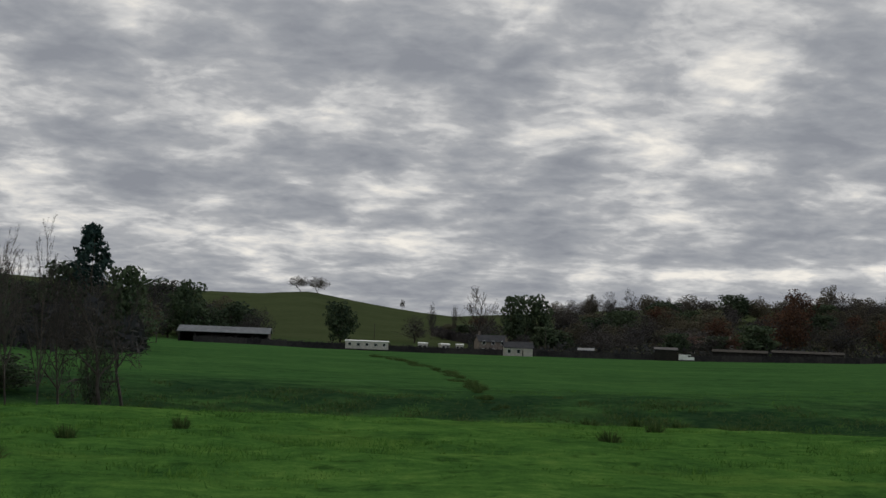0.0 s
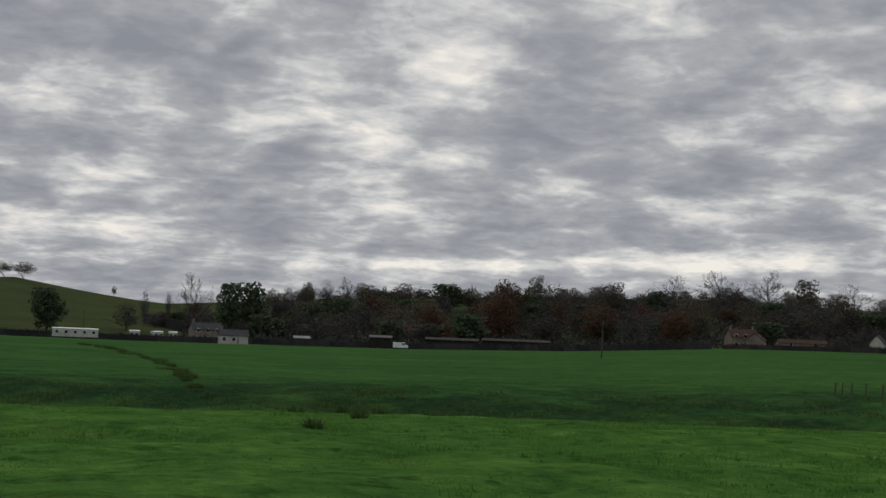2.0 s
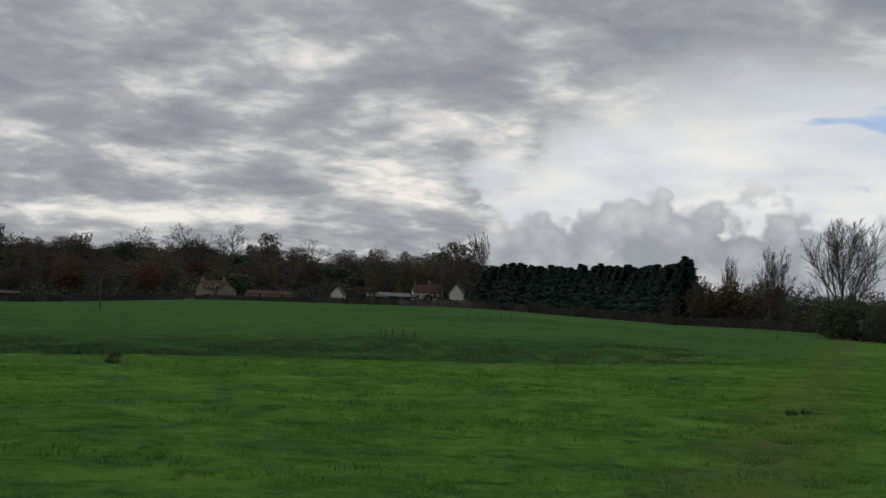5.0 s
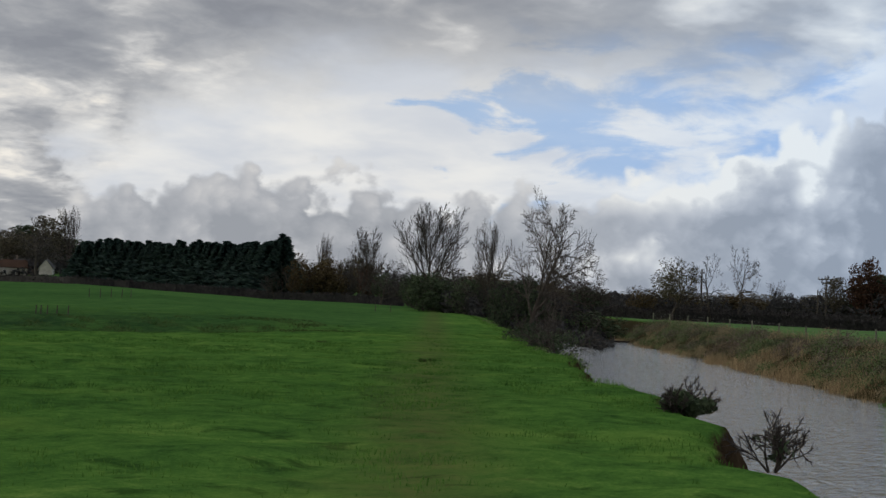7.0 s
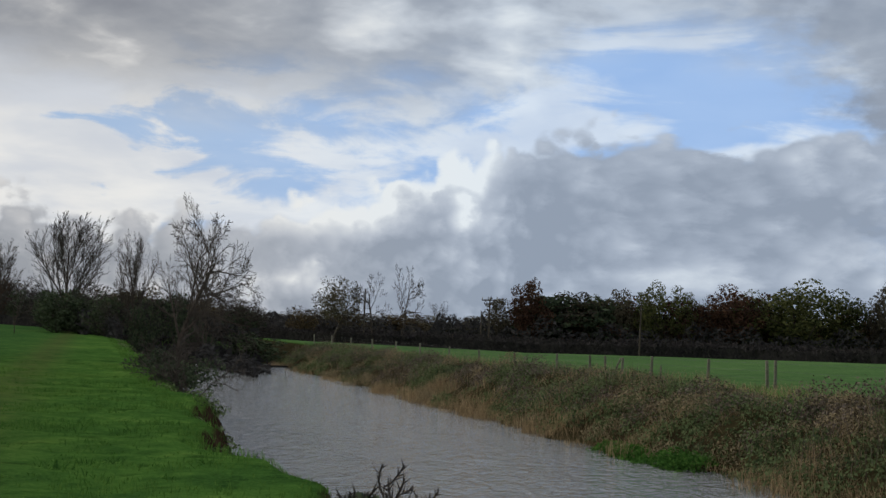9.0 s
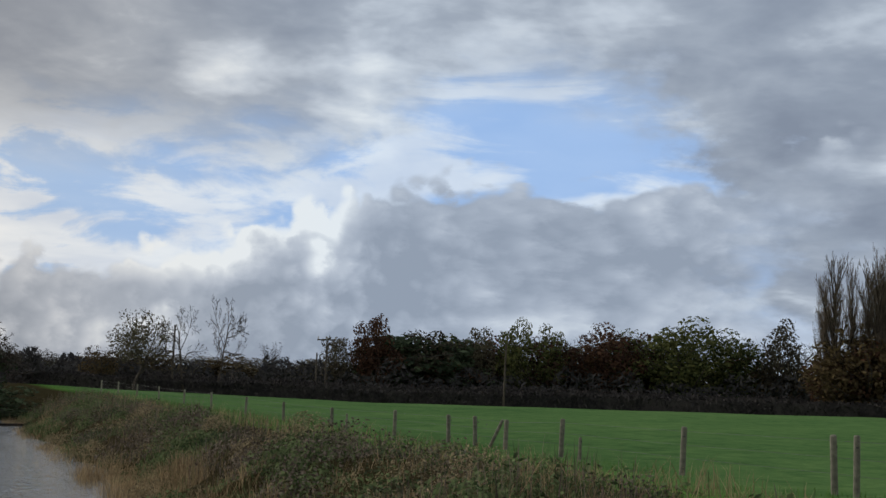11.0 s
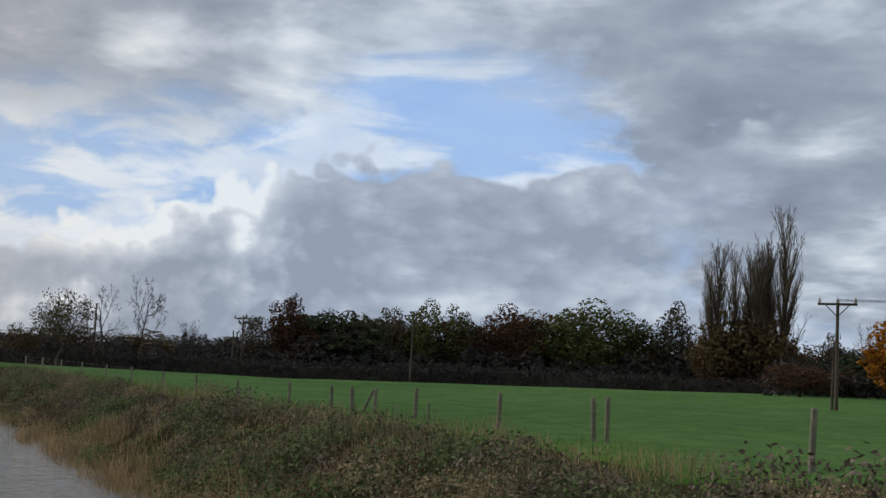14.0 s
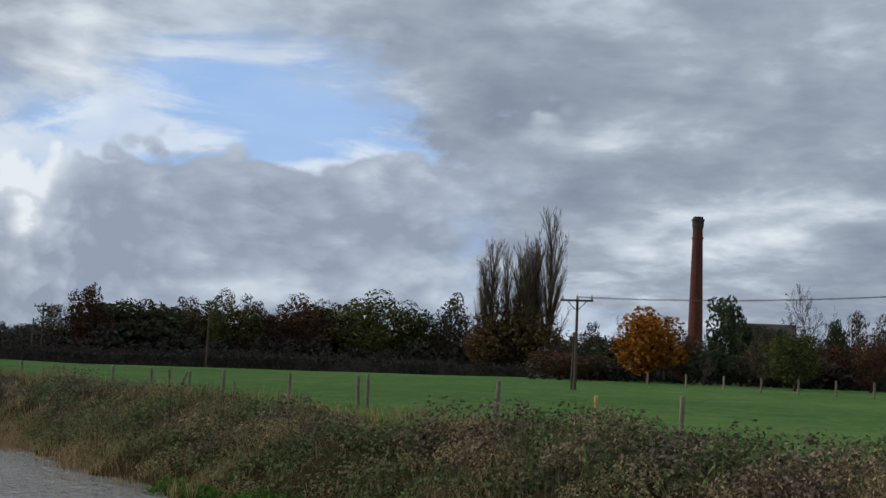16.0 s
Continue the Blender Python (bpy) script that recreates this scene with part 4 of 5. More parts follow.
# the wooded ridge above the village, filled with brown trees
fill = np.random.default_rng(77)
for i in range(95):
    az = -4.5 - 37 * (i + fill.random()) / 95
    d = 540 + 210 * fill.random()
    kind = ("brush", "clump", "brush", "evergreen", "bare_round", "brush", "clump")[fill.integers(7)]
    plant(kind, az, d, 10.5 + 6 * fill.random(), 17 + 7 * fill.random(), "trees on the wooded ridge")
# woods along the foot of the eastern hills
for i in range(70):
    az = -74 - 50 * (i + rng.random()) / 70
    d = 335 + 100 * rng.random()
    kind = ("clump", "greenoak", "rust", "brush", "clump", "greenoak", "rustoak", "hedgetree", "evergreen")[rng.integers(9)]
    tall = 8.0 + 3.5 * rng.random() + (2.5 if -101 < az < -89 else 0)
    if az > -88:
        kind, tall = ("brush", "clump", "brush", "hedgetree")[i % 4], tall * 0.72
    plant(kind, az, d, tall, 15 + 7 * rng.random(), "trees behind the road")
for i in range(46):
    az = -53 - 21 * (i + rng.random()) / 46
    d = (240 if az > -60 else 200 if az > -64 else 150) + 40 * rng.random()
    kind = ("brush", "hedgetree", "ivy", "brush", "clump")[rng.integers(5)]
    plant(kind, az, d, (3.6 + 2.4 * rng.random()) * d / 160, 8 + 4 * rng.random(), "trees by the weir")
for i in range(26):
    az = -61 - 9.5 * (i + rng.random()) / 26
    d = 117 + 16 * rng.random() + (10 if az > -64 else 0)
    plant(("ivy", "brush", "ivy", "brush")[i % 4], az, d, 3.0 + 2.2 * rng.random(), 5 + 2.5 * rng.random(), "thickets by the weir", sink=0.4)
for i in range(34):
    az = -104.5 - 20 * (i + rng.random()) / 34
    d = 205 + 60 * rng.random()
    plant(("clump", "rust", "brush", "hedgetree", "evergreen", "brush")[i % 6], az, d, 4.5 + 3.2 * rng.random(), 10 + 5 * rng.random(), "trees round the mill")



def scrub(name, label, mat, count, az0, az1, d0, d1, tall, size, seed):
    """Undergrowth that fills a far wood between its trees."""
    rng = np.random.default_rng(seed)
    az, d = fit_to_view(az0 + (az1 - az0) * rng.random(count), d0 + (d1 - d0) * rng.random(count))
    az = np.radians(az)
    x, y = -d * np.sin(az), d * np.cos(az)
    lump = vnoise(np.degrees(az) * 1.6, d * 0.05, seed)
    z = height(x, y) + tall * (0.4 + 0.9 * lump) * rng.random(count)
    a, b = unit(count, rng), unit(count, rng)
    k = size * (0.6 + 0.8 * rng.random(count))[:, None]
    tagged(part(name, sheets(name, np.stack([x, y, z], 1), a * k * 0.4, b * k), mat), label, "undergrowth", kind="stuff")


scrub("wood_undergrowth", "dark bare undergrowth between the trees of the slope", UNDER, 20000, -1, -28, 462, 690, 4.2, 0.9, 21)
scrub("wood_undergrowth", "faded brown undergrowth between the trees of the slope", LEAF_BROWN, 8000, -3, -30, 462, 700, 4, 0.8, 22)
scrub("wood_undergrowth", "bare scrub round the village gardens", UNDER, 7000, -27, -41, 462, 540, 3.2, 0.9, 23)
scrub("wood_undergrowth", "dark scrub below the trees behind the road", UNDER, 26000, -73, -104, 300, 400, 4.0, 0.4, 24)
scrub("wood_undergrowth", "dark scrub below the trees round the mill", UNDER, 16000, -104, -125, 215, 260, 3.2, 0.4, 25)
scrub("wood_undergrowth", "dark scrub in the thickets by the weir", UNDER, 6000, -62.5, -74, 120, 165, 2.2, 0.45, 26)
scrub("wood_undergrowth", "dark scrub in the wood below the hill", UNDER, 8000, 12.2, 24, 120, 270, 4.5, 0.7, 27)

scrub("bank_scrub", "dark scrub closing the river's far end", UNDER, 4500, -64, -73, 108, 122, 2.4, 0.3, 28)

# hedges


def hedge(name, label, points, tall, thick, count, mat, size=0.28, seed=5):
    """A trimmed hedge along compass points (angle, distance): a twiggy mass of leaf clumps over boxes added to make its
    inside dark.
    """
    rng = np.random.default_rng(seed)
    ob = thing(name, label, "hedge")
    pts = [Vector(spot(a, d)) for a, d in points]
    seg = [(q - p).length for p, q in zip(pts, pts[1:])]
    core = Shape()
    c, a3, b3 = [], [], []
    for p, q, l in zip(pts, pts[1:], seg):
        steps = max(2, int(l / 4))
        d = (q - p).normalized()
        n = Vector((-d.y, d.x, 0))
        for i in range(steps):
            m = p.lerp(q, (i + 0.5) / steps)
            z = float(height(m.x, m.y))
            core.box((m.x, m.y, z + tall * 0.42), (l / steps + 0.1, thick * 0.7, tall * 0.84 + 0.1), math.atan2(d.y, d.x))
        k = int(count * l / sum(seg))
        for i in range(k):
            m = p.lerp(q, rng.random())
            off = rng.normal() * thick * 0.3
            z = float(height(m.x, m.y)) + tall * (0.05 + 0.98 * rng.random() ** 0.7) + 0.12 * math.sin(m.x * 0.9)
            c.append((m.x + n.x * off, m.y + n.y * off, z))
            v = rng.normal(size=(2, 3))
            v /= np.linalg.norm(v, axis=1)[:, None]
            a3.append(v[0] * size * 0.5)
            b3.append((v[1] + np.array([0, 0, 0.6])) * size * (0.6 + 0.6 * rng.random()))
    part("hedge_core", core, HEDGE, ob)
    part("foliage", sheets("foliage", c, a3, b3), mat, ob)
    return ob


hedge("hedge", "long dark trimmed hedge along the road", [(-106.0, 229), (-100, 232), (-93, 237), (-86, 246), (-79, 256), (-72, 262)], 1.45, 1.8, 14000, HEDGE)
hedge("hedge", "second dark hedge on the far side of the road", [(-104, 262), (-98, 265), (-90, 270), (-82, 280), (-72, 290)], 1.9, 1.8, 9000, HEDGE, seed=6)
hedge("hedge", "dark hedge between the sloping fields", [(-23.5, 440), (-28, 395), (-34, 320), (-39, 262), (-46, 240), (-53, 232)], 1.5, 1.6, 4500, HEDGE, seed=7)
hedge("hedge", "dark hedge in front of the village", [(10.5, 445), (5, 446), (0, 446), (-6, 446), (-12, 446), (-18, 446), (-23, 446)], 2.2, 1.8, 6000, HEDGE, 0.35, seed=8)
hedge("hedge", "low hedge at the meadow's far edge below the wood", [(-46, 262), (-52, 226), (-57, 205), (-61, 190)], 1.4, 1.4, 2500, HEDGE, seed=9)
hedge("hedge", "hedgerow climbing the green hill", [(0.5, 640), (-1.5, 560), (-4, 520)], 4, 4, 1500, HEDGE, 0.6, seed=10)
hedge("hedge", "hedgerow under the crest of the ridge", [(-26, 640), (-31, 620), (-37, 610), (-43, 600)], 5, 4, 3000, HEDGE, 0.7, seed=11)

# ---- buildings ----


def window(parent, x, y, z, w=1.0, h=1.1):
    f = part("window", Shape().box((x, y, z), (w + 0.16, 0.10, h + 0.16)), WHITE, parent)
    part("pane", Shape().box((x, y - 0.035, z), (w, 0.06, h)), GLASS, f)
    return f


def cottage(name, label, az, d, length, width, eaves, ridge, wall_mat, roof_mat, turn=0.0, stacks=1, sills=3, storeys=1, porch=False, lift=0.0):
    x, y, z = spot(az, d)
    ob = thing(name, label, "house", (x, y, z + lift), az + turn)
    part("wall", Shape().box((0, 0, eaves / 2 - 0.4), (length, width, eaves + 0.8)).gable(length - 0.02, width - 0.02, eaves - 0.01, ridge - 0.12), wall_mat, ob)
    roof = Shape()
    for sgn in (-1, 1):
        k = len(roof.v)
        hx, hy = length / 2 + 0.3, width / 2 + 0.35
        drop = (ridge - eaves) * 0.35 / (width / 2)
        for dz in (0.0, 0.16):
            roof.v += [(-hx, sgn * hy, eaves - drop + dz), (hx, sgn * hy, eaves - drop + dz), (hx, 0, ridge + dz), (-hx, 0, ridge + dz)]
        roof.f += [(k, k + 1, k + 2, k + 3), (k + 4, k + 5, k + 6, k + 7)] + [(k + i, k + (i + 1) % 4, k + 4 + (i + 1) % 4, k + 4 + i) for i in range(4)]
    r = part("roof", roof, roof_mat, ob)
    for i in range(stacks):
        cx = (-0.42, 0.42)[i % 2] * length
        part("chimney_stack", Shape().box((cx, 0, ridge + 0.3), (0.7, 0.6, 1.5)).box((cx, 0, ridge + 1.1), (0.85, 0.75, 0.12)).tube((cx, 0, ridge + 1.1), (cx, 0, ridge + 1.5), 0.13, 0.11, 8), STONE, r)
    for st in range(storeys):
        for i in range(sills):
            window(ob, -length / 2 + length * (i + 0.5) / sills, -width / 2 - 0.03, 1.5 + 2.5 * st)
    part("door", Shape().box((length * 0.02 + length / sills * 0.5, -width / 2 - 0.04, 0.98), (0.9, 0.1, 1.96)), BOARD, ob)
    if porch:
        part("porch", Shape().box((length * 0.3, -width / 2 - 1.0, 1.1), (2.4, 2.0, 2.2)).box((length * 0.3, -width / 2 - 1.0, 2.28), (2.8, 2.4, 0.14)), RENDERED, ob)
    return ob


cottage("bungalow", "pale rendered bungalow with a low roof beside the hedge", -3.05, 438, 9.0, 7, 2.7, 4.4, RENDERED, SLATE, 4, 1, 3, 1, True)
cottage("house", "grey rendered two-storey house with small dark windows", -1.9, 450, 9.5, 7, 4.4, 6.4, STONE, SLATE, 14, 1, 3, 2)
cottage("cottage", "pinkish stone cottage among dark trees", -24.2, 452, 9, 7, 3.8, 6.2, STONE, TILE, 20, 2, 3, 2)
cottage("cottage", "pinkish stone wing with a gable", -24.9, 448, 5, 6, 3.0, 5.2, STONE, TILE, 85, 0, 2, 1)
cottage("outbuilding", "long low stone outbuilding beside the cottage", -27.1, 446, 15, 5, 2.2, 3.2, STONE, TILE, 12, 0, 2, 1)
cottage("cottage", "small white gabled cottage in the village", -30.75, 455, 6, 4.2, 2.6, 5.0, RENDERED, SLATE, 80, 0, 2, 1)
cottage("cottage", "small white gabled house by the orchard", -38.95, 462, 6, 4.4, 2.6, 5.2, RENDERED, SLATE, 84, 0, 2, 1)
cottage("cottage", "whitewashed cottage behind the bare orchard tree", -36.4, 470, 9, 6, 3.2, 5.6, RENDERED, TILE, 10, 1, 3, 1)
cottage("cottage", "low rendered cottage behind the bare orchard tree", -37.6, 474, 10, 6, 3.2, 5.4, STONE, SLATE, 6, 1, 3, 1)
cottage("outbuilding", "low white-roofed outbuilding by the village", -34.2, 458, 11, 5, 2.2, 3.2, BOARD, SHEET, 4, 0, 2, 1)
cottage("outbuilding", "low white-roofed shed at the edge of the village", -33.1, 458, 7, 5, 2.0, 3.0, BOARD, SHEET, 4, 0, 2, 1)
cottage("house", "grey house high among the ridge trees", -10.7, 520, 11, 7, 4.6, 7.2, STONE, TILE, 8, 1, 3, 2)
cottage("house", "brick-roofed house behind the yard", -12.4, 500, 12, 7, 4.0, 6.6, STONE, TILE, -6, 1, 3, 2)


def barn():
    x, y, z = spot(9.2, 452)
    ob = thing("barn", "long open-sided farm barn with a pale sheeted roof", "barn", (x, y, z), 9.2 - 6)
    L, Wd = 29.0, 11.0
    part("wall", Shape().box((0, Wd / 2, 1.6), (L, 0.3, 3.9)).box((-L / 2 + 0.15, 0, 1.6), (0.3, Wd, 3.9)).box((L / 2 - 0.15, 0, 1.6), (0.3, Wd, 3.9)), BOARD, ob)
    for sgn in (-1, 1):
        s = Shape()
        for dz in (0.0, 0.12):
            s.v += [(-L / 2 - 0.5, sgn * (Wd / 2 + 0.4), 3.4 + dz), (L / 2 + 0.5, sgn * (Wd / 2 + 0.4), 3.4 + dz), (L / 2 + 0.5, 0, 5.3 + dz), (-L / 2 - 0.5, 0, 5.3 + dz)]
        s.f += [(0, 1, 2, 3), (4, 5, 6, 7)] + [(i, (i + 1) % 4, 4 + (i + 1) % 4, 4 + i) for i in range(4)]
        part("roof", s, SHEET, ob)
    part("gable_end", Shape().gable(L, Wd, 3.3, 5.2), BOARD, ob)
    for i in range(7):
        part("post", Shape().box((-L / 2 + 0.4 + i * (L - 0.8) / 6, -Wd / 2, 1.5), (0.25, 0.25, 3.8)), BOARD, ob)


def caravan(az, d, length, label, turn=0.0):
    x, y, z = spot(az, d)
    ob = thing("static_caravan", label, "caravan", (x, y, z), az + turn)
    b = part("body", Shape().box((0, 0, 1.75), (length, 3.0, 2.5)), RENDERED, ob)
    part("roof", Shape().box((0, 0, 3.06), (length + 0.3, 3.3, 0.18)).gable(length + 0.3, 3.3, 3.15, 3.35), WHITE, ob)
    part("skirt", Shape().box((0, 0, 0.2), (length - 0.3, 2.7, 0.7)), BOARD, ob)
    n = max(2, int(length / 2.8))
    for i in range(n):
        window(b, -length / 2 + length * (i + 0.5) / n, -1.53, 2.0, 0.9, 0.9)
    return ob


def van():
    x, y, z = spot(-10.02, 441)
    ob = thing("van", "white van parked by the dark farm sheds", "van", (x, y, z), -10 + 8)
    part("body", Shape().box((-0.4, 0, 1.3), (3.6, 1.9, 1.7)).box((1.9, 0, 0.95), (1.2, 1.9, 1.0)), WHITE, ob)
    part("windscreen", Shape().box((1.45, 0, 1.65), (0.12, 1.6, 0.6)), GLASS, ob)
    part("side_window", Shape().box((0.9, -0.97, 1.65), (0.8, 0.05, 0.55)), GLASS, ob)
    for wx in (-1.4, 1.6):
        for wy in (-0.9, 0.9):
            w = part("wheel", Shape().tube((wx, wy - 0.11, 0.33), (wx, wy + 0.11, 0.33), 0.33, 0.33, 14), RUBBER, ob)
            part("rim", Shape().tube((wx, wy - 0.12, 0.33), (wx, wy + 0.12, 0.33), 0.18, 0.18, 10), SHEET, w)


def shed(az, d, length, tall, label, turn=0.0, roof_mat=None):
    x, y, z = spot(az, d)
    ob = thing("farm_shed", label, "shed", (x, y, z), az + turn)
    part("wall", Shape().box((0, 0, tall / 2 - 0.3), (length, 6, tall + 0.6)), BOARD, ob)
    part("roof", Shape().box((0, 0, tall + 0.08), (length + 0.6, 6.8, 0.16)).gable(length + 0.6, 6.8, tall + 0.16, tall + 0.9), roof_mat or BOARD, ob)
    for i in range(int(length / 5)):
        part("door", Shape().box((-length / 2 + 2.5 + 5 * i, -3.04, 1.15), (2.6, 0.1, 2.3)), BOARD, ob)


barn()
caravan(3.3, 446, 14, "long cream static caravan with a white roof")
caravan(0.95, 452, 3.2, "small white caravan behind the hedge")
caravan(0.05, 452, 3.0, "small white caravan behind the hedge", 20)
caravan(-0.6, 456, 2.6, "small white caravan behind the hedge")
van()
shed(-9.2, 446, 7, 3.4, "square grey stone shed at the field's edge", roof_mat=SLATE)
shed(-12.2, 450, 17, 3.0, "long dark open shed in the yard")
shed(-14.9, 452, 22, 2.8, "long dark low shed in the yard")
shed(-5.9, 452, 5, 2.4, "small pale-roofed shed behind the hedge", roof_mat=SHEET)


def mill():
    x, y, z = spot(-110.44, 677)
    base = z - 1
    top = 33.2
    ob = thing("mill_chimney", "tall tapering red brick mill chimney with a dark cap", "chimney", (x, y, base))
    h = top - base
    part("shaft", Shape().tube((0, 0, 0), (0, 0, h - 2.6), 1.75, 1.02, 12), BRICK_RED, ob)
    c = part("cap", Shape().tube((0, 0, h - 2.6), (0, 0, h - 1.9), 1.02, 1.2, 12).tube((0, 0, h - 1.9), (0, 0, h - 0.9), 1.2, 1.2, 12).tube((0, 0, h - 0.9), (0, 0, h - 0.5), 1.36, 1.36, 12).tube((0, 0, h - 0.5), (0, 0, h), 1.1, 1.02, 12), SLATE, ob)
    part("band", Shape().tube((0, 0, h - 4.6), (0, 0, h - 4.2), 1.2, 1.2, 12), BRICK_RED, c)
    x, y, z = spot(-112.8, 600)
    ob = thing("mill_building", "white mill building with a grey pitched roof behind trees", "building", (x, y, z - 5.2), -98)
    part("wall", Shape().box((0, 0, 6), (12, 9, 13)).gable(11.9, 8.9, 12.4, 15.4), RENDERED, ob)
    for sgn in (-1, 1):
        s = Shape()
        for dz in (0.0, 0.2):
            s.v += [(-6.4, sgn * 4.9, 12.2 + dz), (6.4, sgn * 4.9, 12.2 + dz), (6.4, 0, 15.7 + dz), (-6.4, 0, 15.7 + dz)]
        s.f += [(0, 1, 2, 3), (4, 5, 6, 7)] + [(i, (i + 1) % 4, 4 + (i + 1) % 4, 4 + i) for i in range(4)]
        part("roof", s, SLATE, ob)
    for i in range(4):
        window(ob, -4.5 + 3 * i, -4.53, 10.6, 1.2, 1.5)
    part("ridge_vent", Shape().box((-5.4, 0, 16.4), (0.8, 0.8, 1.2)).box((-5.4, 0, 17.1), (1.2, 1.2, 0.15)), SLATE, ob)


mill()

# ---- poles and wires ----


def pole(az, d, tall, arms, label, lean=0.0, double=False):
    x, y, z = spot(az, d)
    ob = thing("telegraph_pole", label, "pole", (x, y, z), az + 4)
    part("pole", Shape().tube((0, 0, -0.6), (lean, 0, tall), 0.13, 0.09, 10), POLE, ob)
    if arms:
        part("cross_arm", Shape().box((lean, -0.12, tall - 0.25), (2.3, 0.12, 0.14)), POLE, ob)
        part("brace", Shape().tube((lean - 0.7, -0.12, tall - 0.3), (lean, -0.1, tall - 1.0), 0.03, 0.03, 5).tube((lean + 0.7, -0.12, tall - 0.3), (lean, -0.1, tall - 1.0), 0.03, 0.03, 5), POLE, ob)
        for k in (-1.05, 0.0, 1.05):
            part("insulator", Shape().tube((lean + k, -0.12, tall - 0.18), (lean + k, -0.12, tall + 0.02), 0.07, 0.09, 8).tube((lean + k, -0.12, tall + 0.02), (lean + k, -0.12, tall + 0.16), 0.05, 0.03, 8), PORCELAIN, ob)
    if double:
        part("stay_pole", Shape().tube((-0.30, 0.2, -0.6), (-0.2, 0.2, tall * 0.62), 0.09, 0.07, 8), POLE, ob)
        part("transformer", Shape().box((-0.25, 0.28, tall * 0.52), (0.35, 0.3, 0.7)), POLE, ob)
    return (x, y, z + tall)


def wire(a, b, sag, label):
    s = Shape()
    pts = [Vector(a).lerp(Vector(b), i / 14) - Vector((0, 0, sag * (1 - (2 * i / 14 - 1) ** 2))) for i in range(15)]
    side = (Vector(b) - Vector(a)).orthogonal().normalized() * 0.015
    up = (Vector(b) - Vector(a)).normalized().cross(side)
    for p in pts:
        s.v += [tuple(p + q) for q in (side, up, -side, -up)]
    s.f = [(4 * j + i, 4 * j + (i + 1) % 4, 4 * j + 4 + (i + 1) % 4, 4 * j + 4 + i) for j in range(14) for i in range(4)]
    tagged(part("overhead_wire", s, WIRE), label, "wire")


near_top = pole(-105.6, 131, 6.6, True, "dark wooden power pole with a cross-arm in the field", double=True)
mid_top = pole(-92.72, 229, 6.7, False, "plain wooden pole in front of the hedge", 0.1)
far_top = pole(-86.5, 290, 7.2, True, "distant power pole with a cross-arm")
pole(-86.1, 292, 5.4, False, "plain distant pole beside the power pole")
pole(-18.03, 200, 5.4, False, "plain wooden pole in the sloping field")
pole(-4.2, 446, 9, False, "plain pole beside the bungalow")
pole(3.0, 500, 9, False, "plain pole on the green hill")
pole(-80.3, 262, 7.5, False, "plain pole by the hedge")
out_top = spot(-122, 120)
for k in (-0.9, 0.0, 0.9):
    wire((near_top[0] + k, near_top[1], near_top[2]), (out_top[0] + k, out_top[1], 7.6), 0.5, "thin dark power line over the field")
wire(mid_top, (far_top[0], far_top[1], far_top[2] - 2), 0.9, "thin dark line above the hedge")
wire(mid_top, spot(-98, 232)[:2] + (6.3,), 0.5, "thin dark line above the hedge")

# ---- fence on the far bank ----


def fence_post(along, top, r=0.065, lean=(0.0, 0.0), mat=None, label="weathered round wooden fence post", off=0.0):
    x, y = river_place(along, -23.7 + off)
    z = float(height(x, y))
    ob = thing("fence_post", label, "fence post", (x, y, z), along * 7, "fence along the far bank")
    tall = top + 0.14 - z
    s = Shape().tube((0, 0, -0.35), (lean[0] * 0.96, lean[1] * 0.96, tall - 0.03), r * 1.05, r, 10, False)
    s.tube((lean[0] * 0.96, lean[1] * 0.96, tall - 0.03), (lean[0], lean[1], tall), r, r * 0.7, 10)
    part("post", s, mat or POST, ob)
    part("staple", Shape().box((0, -r, tall * 0.8), (0.05, 0.02, 0.03)), WIRE, ob)
    return Vector((x + lean[0], y + lean[1], z + tall))


tops = []
for along, top in ((150, 0.7), (138, 0.7), (127, 0.65), (116, 0.65), (106, 0.6), (97, 0.6), (88, 0.55), (80, 0.5), (72, 0.48), (64.2, 0.62), (58.9, 0.65), (56.7, 0.68), (54.5, 0.66), (50.9, 0.82), (44.9, 0.88), (39.6, 0.96), (31.5, 1.08), (23.8, 0.97), (14, 0.9), (4, 0.9)):
    tops.append(fence_post(along, top, lean=(0.05 * math.sin(along * 9), 0.04 * math.cos(along * 5))))
fence_post(39.0, 0.98, 0.06)
fence_post(49.8, 0.4, 0.04, label="short thin stake beside the fence")
fence_post(70, 0.3, 0.045, label="short stake among the weeds")
fence_post(27, 0.83, 0.055, mat=POST_NEW, label="new yellow wooden fence post")
fence_post(26.2, 0.25, 0.05, (0.14, 0.05), BOARD, "short black leaning stake", 1.5)
fence_post(56.0, 0.62, 0.05, (-0.45, -0.4), label="leaning brace of the fence")
fence_post(45.8, 0.2, 0.07, (0.5, 0.35), label="broken leaning stump of a fence post", off=5.0)
for k in (0.35, 0.62, 0.9):
    s = Shape()
    for p, q in zip(tops[:-1], tops[1:]):
        zp, zq = (float(height(v.x, v.y)) for v in (p, q))
        s.tube((p.x, p.y, zp + (p.z - zp) * k), (q.x, q.y, zq + (q.z - zq) * k), 0.004, 0.004, 3, False)
    tagged(part("fence_wire", s, WIRE), "thin rusty wire strung along the fence posts", "fence wire")
